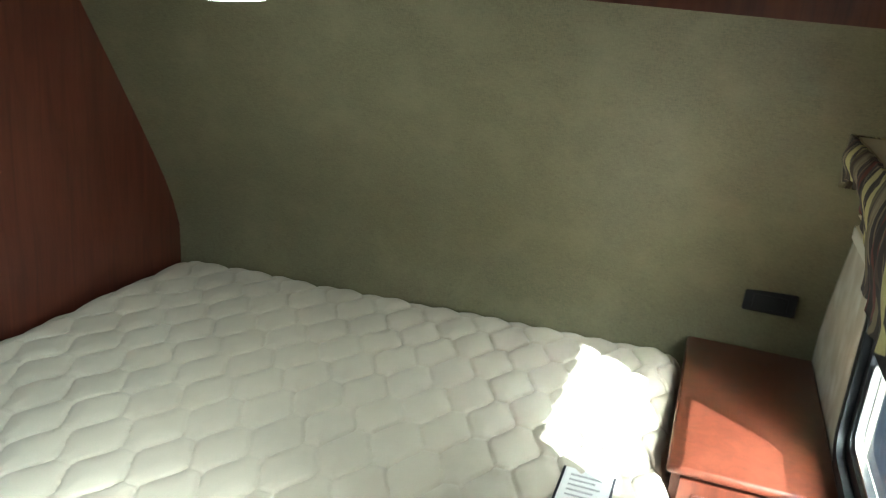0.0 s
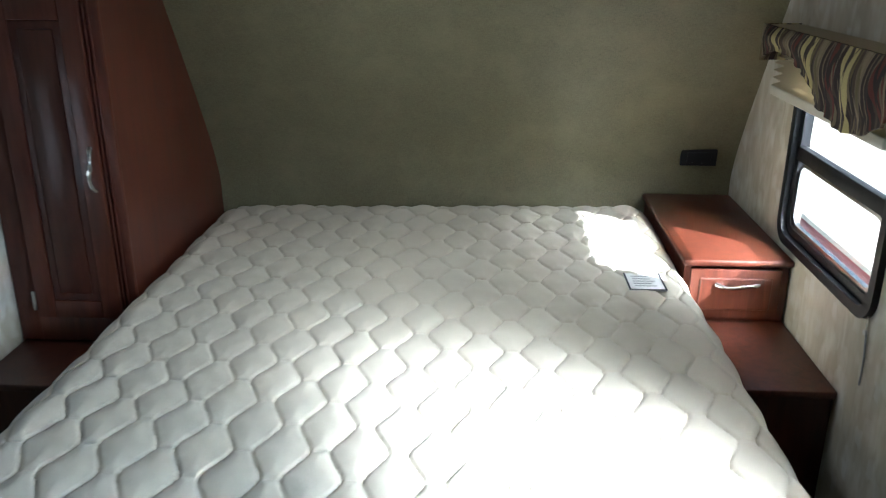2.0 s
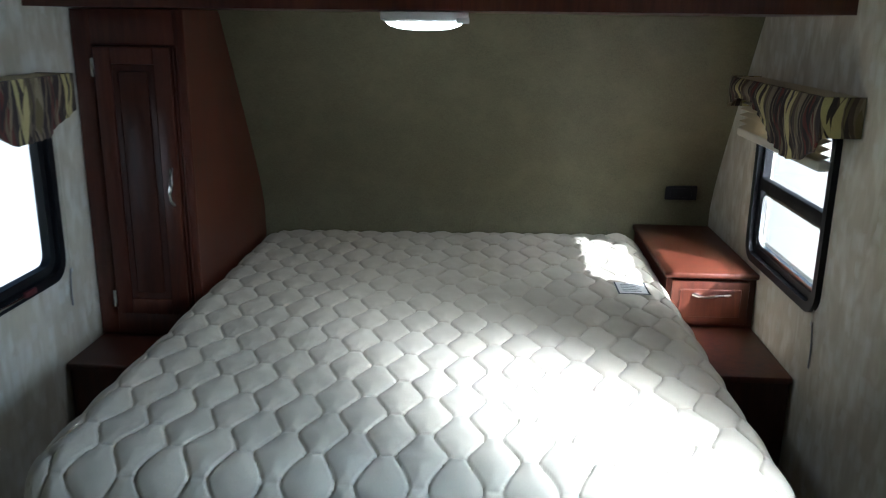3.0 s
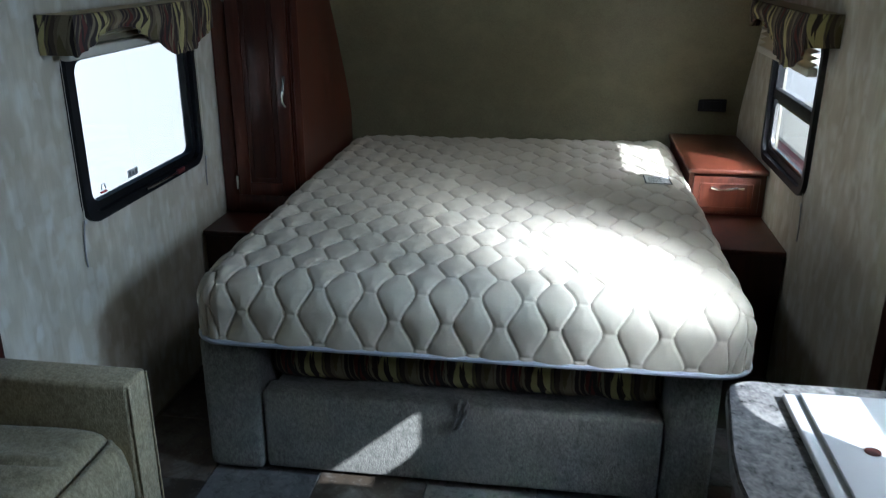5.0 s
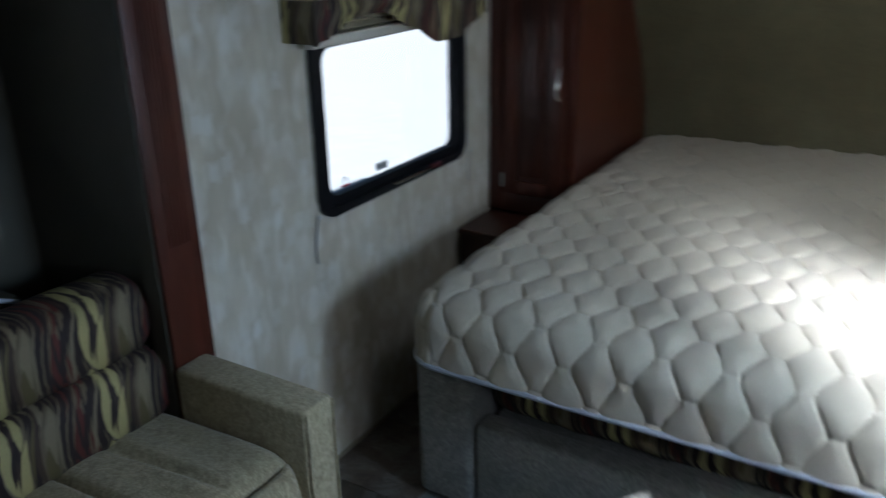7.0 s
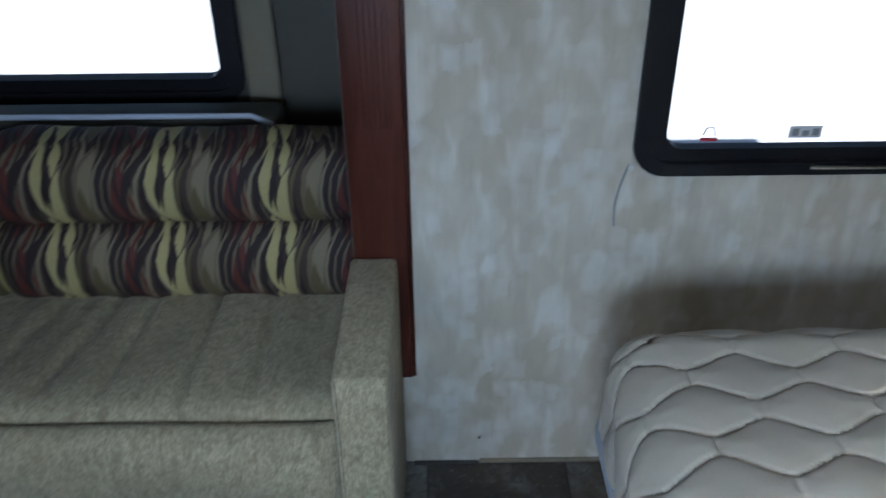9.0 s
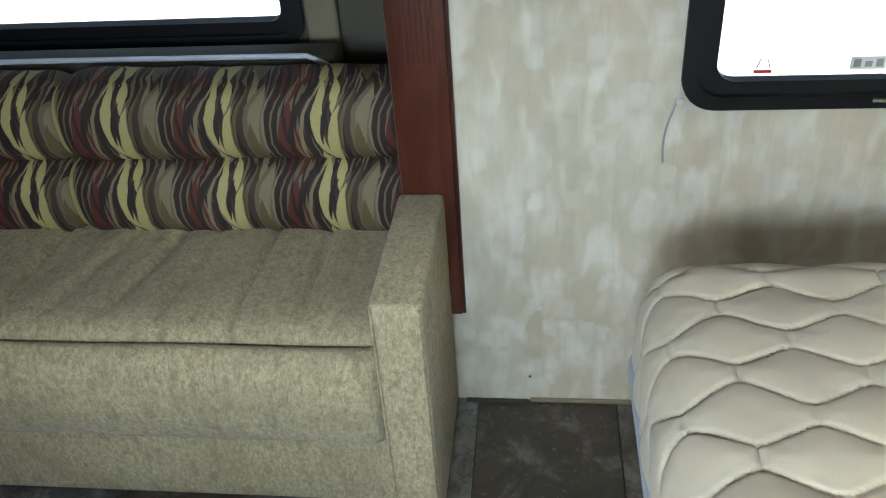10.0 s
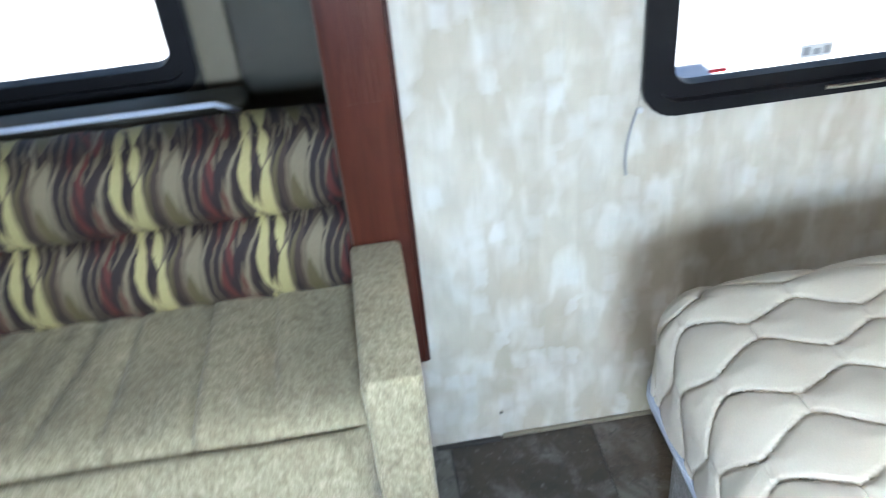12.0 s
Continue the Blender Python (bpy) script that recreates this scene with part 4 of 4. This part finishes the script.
for k in range(3):
    part("print", boxes((XG + 0.0016, XG + 0.0022, -1.606 + 0.021 * k, -1.592 + 0.021 * k, 0.911, 0.927 - 0.004 * (k % 2))), GREY_CORD, st)
lt = holder("window_latch", "metal latch bar on the lower window frame", "latch")
part("bar", tube(bmesh.new(), [(XL + 0.022, -1.57, 0.858), (XL + 0.028, -1.55, 0.860), (XL + 0.028, -1.36, 0.860), (XL + 0.022, -1.34, 0.858)], 0.0045), CHROME, lt)
part("grip", boxes((XL + 0.018, XL + 0.03, -1.335, -1.28, 0.850, 0.868, 0.003)), DULL_RED, lt, "dull red grip")
thing("wall_screw", disc_x(XL + 0.001, -2.241, 0.085, 0.004, 0.003), CHROME, "small bright screw low in the wall", "screw")
structure("baseboard", boxes((XL + 0.001, XL + 0.010, -2.24, -1.16, 0.0, 0.011, 0.002)), TAN, "narrow tan strip at the foot of the wall", "baseboard")
structure("floor_edge", boxes((XL + 0.001, XL + 0.016, -2.41, -2.245, 0.0, 0.004, 0.001)), GROUT, "narrow dark strip at the foot of the wall", "baseboard")

lab = holder("care_label", "white printed care label sewn on the mattress", "label")
LZ = MZ1 + 0.010
part("cloth", boxes((0.645, 0.752, -0.842, -0.715, LZ - 0.004, LZ - 0.002)), LABEL, lab)
part("border", boxes((0.645, 0.650, -0.842, -0.715, LZ - 0.0019, LZ - 0.0008), (0.747, 0.752, -0.842, -0.715, LZ - 0.0019, LZ - 0.0008), (0.650, 0.747, -0.842, -0.837, LZ - 0.0019, LZ - 0.0008)), INK, lab)
for k in range(5):
    part("print", boxes((0.664, 0.728 - 0.012 * (k % 2), -0.742 - 0.018 * k, -0.737 - 0.018 * k, LZ - 0.0019, LZ - 0.0012)), GREY_CORD, lab)

# ---- floor tiles ----
def tile_mesh(mat):
    return finish("tile", box(bmesh.new(), -0.1785, 0.1785, -0.1785, 0.1785, -0.006, 0.0, 0.0012, 1), mat)


TILES = [tile_mesh(m) for m in (GREY_SLATE, BROWN_SLATE, PALE_SLATE)]
ORDER = ((1, 0, 1, 2, 0, 1), (2, 2, 0, 1, 2, 0), (1, 0, 2, 0, 1, 2), (1, 1, 0, 1, 0, 0))
for ix in range(6):
    for iy in range(-4 if ix == 0 else -1, 9):
        y = (-2.195 if ix == 0 else -1.975) - 0.36 * iy
        t_ = new("tile", TILES[ORDER[iy % 4][ix]])
        t_.location = (-0.985 + 0.36 * ix, y, 0)
        t_.rotation_euler = (0, 0, math.pi / 2 * ((ix + iy) % 4))
        t_.parent = floor
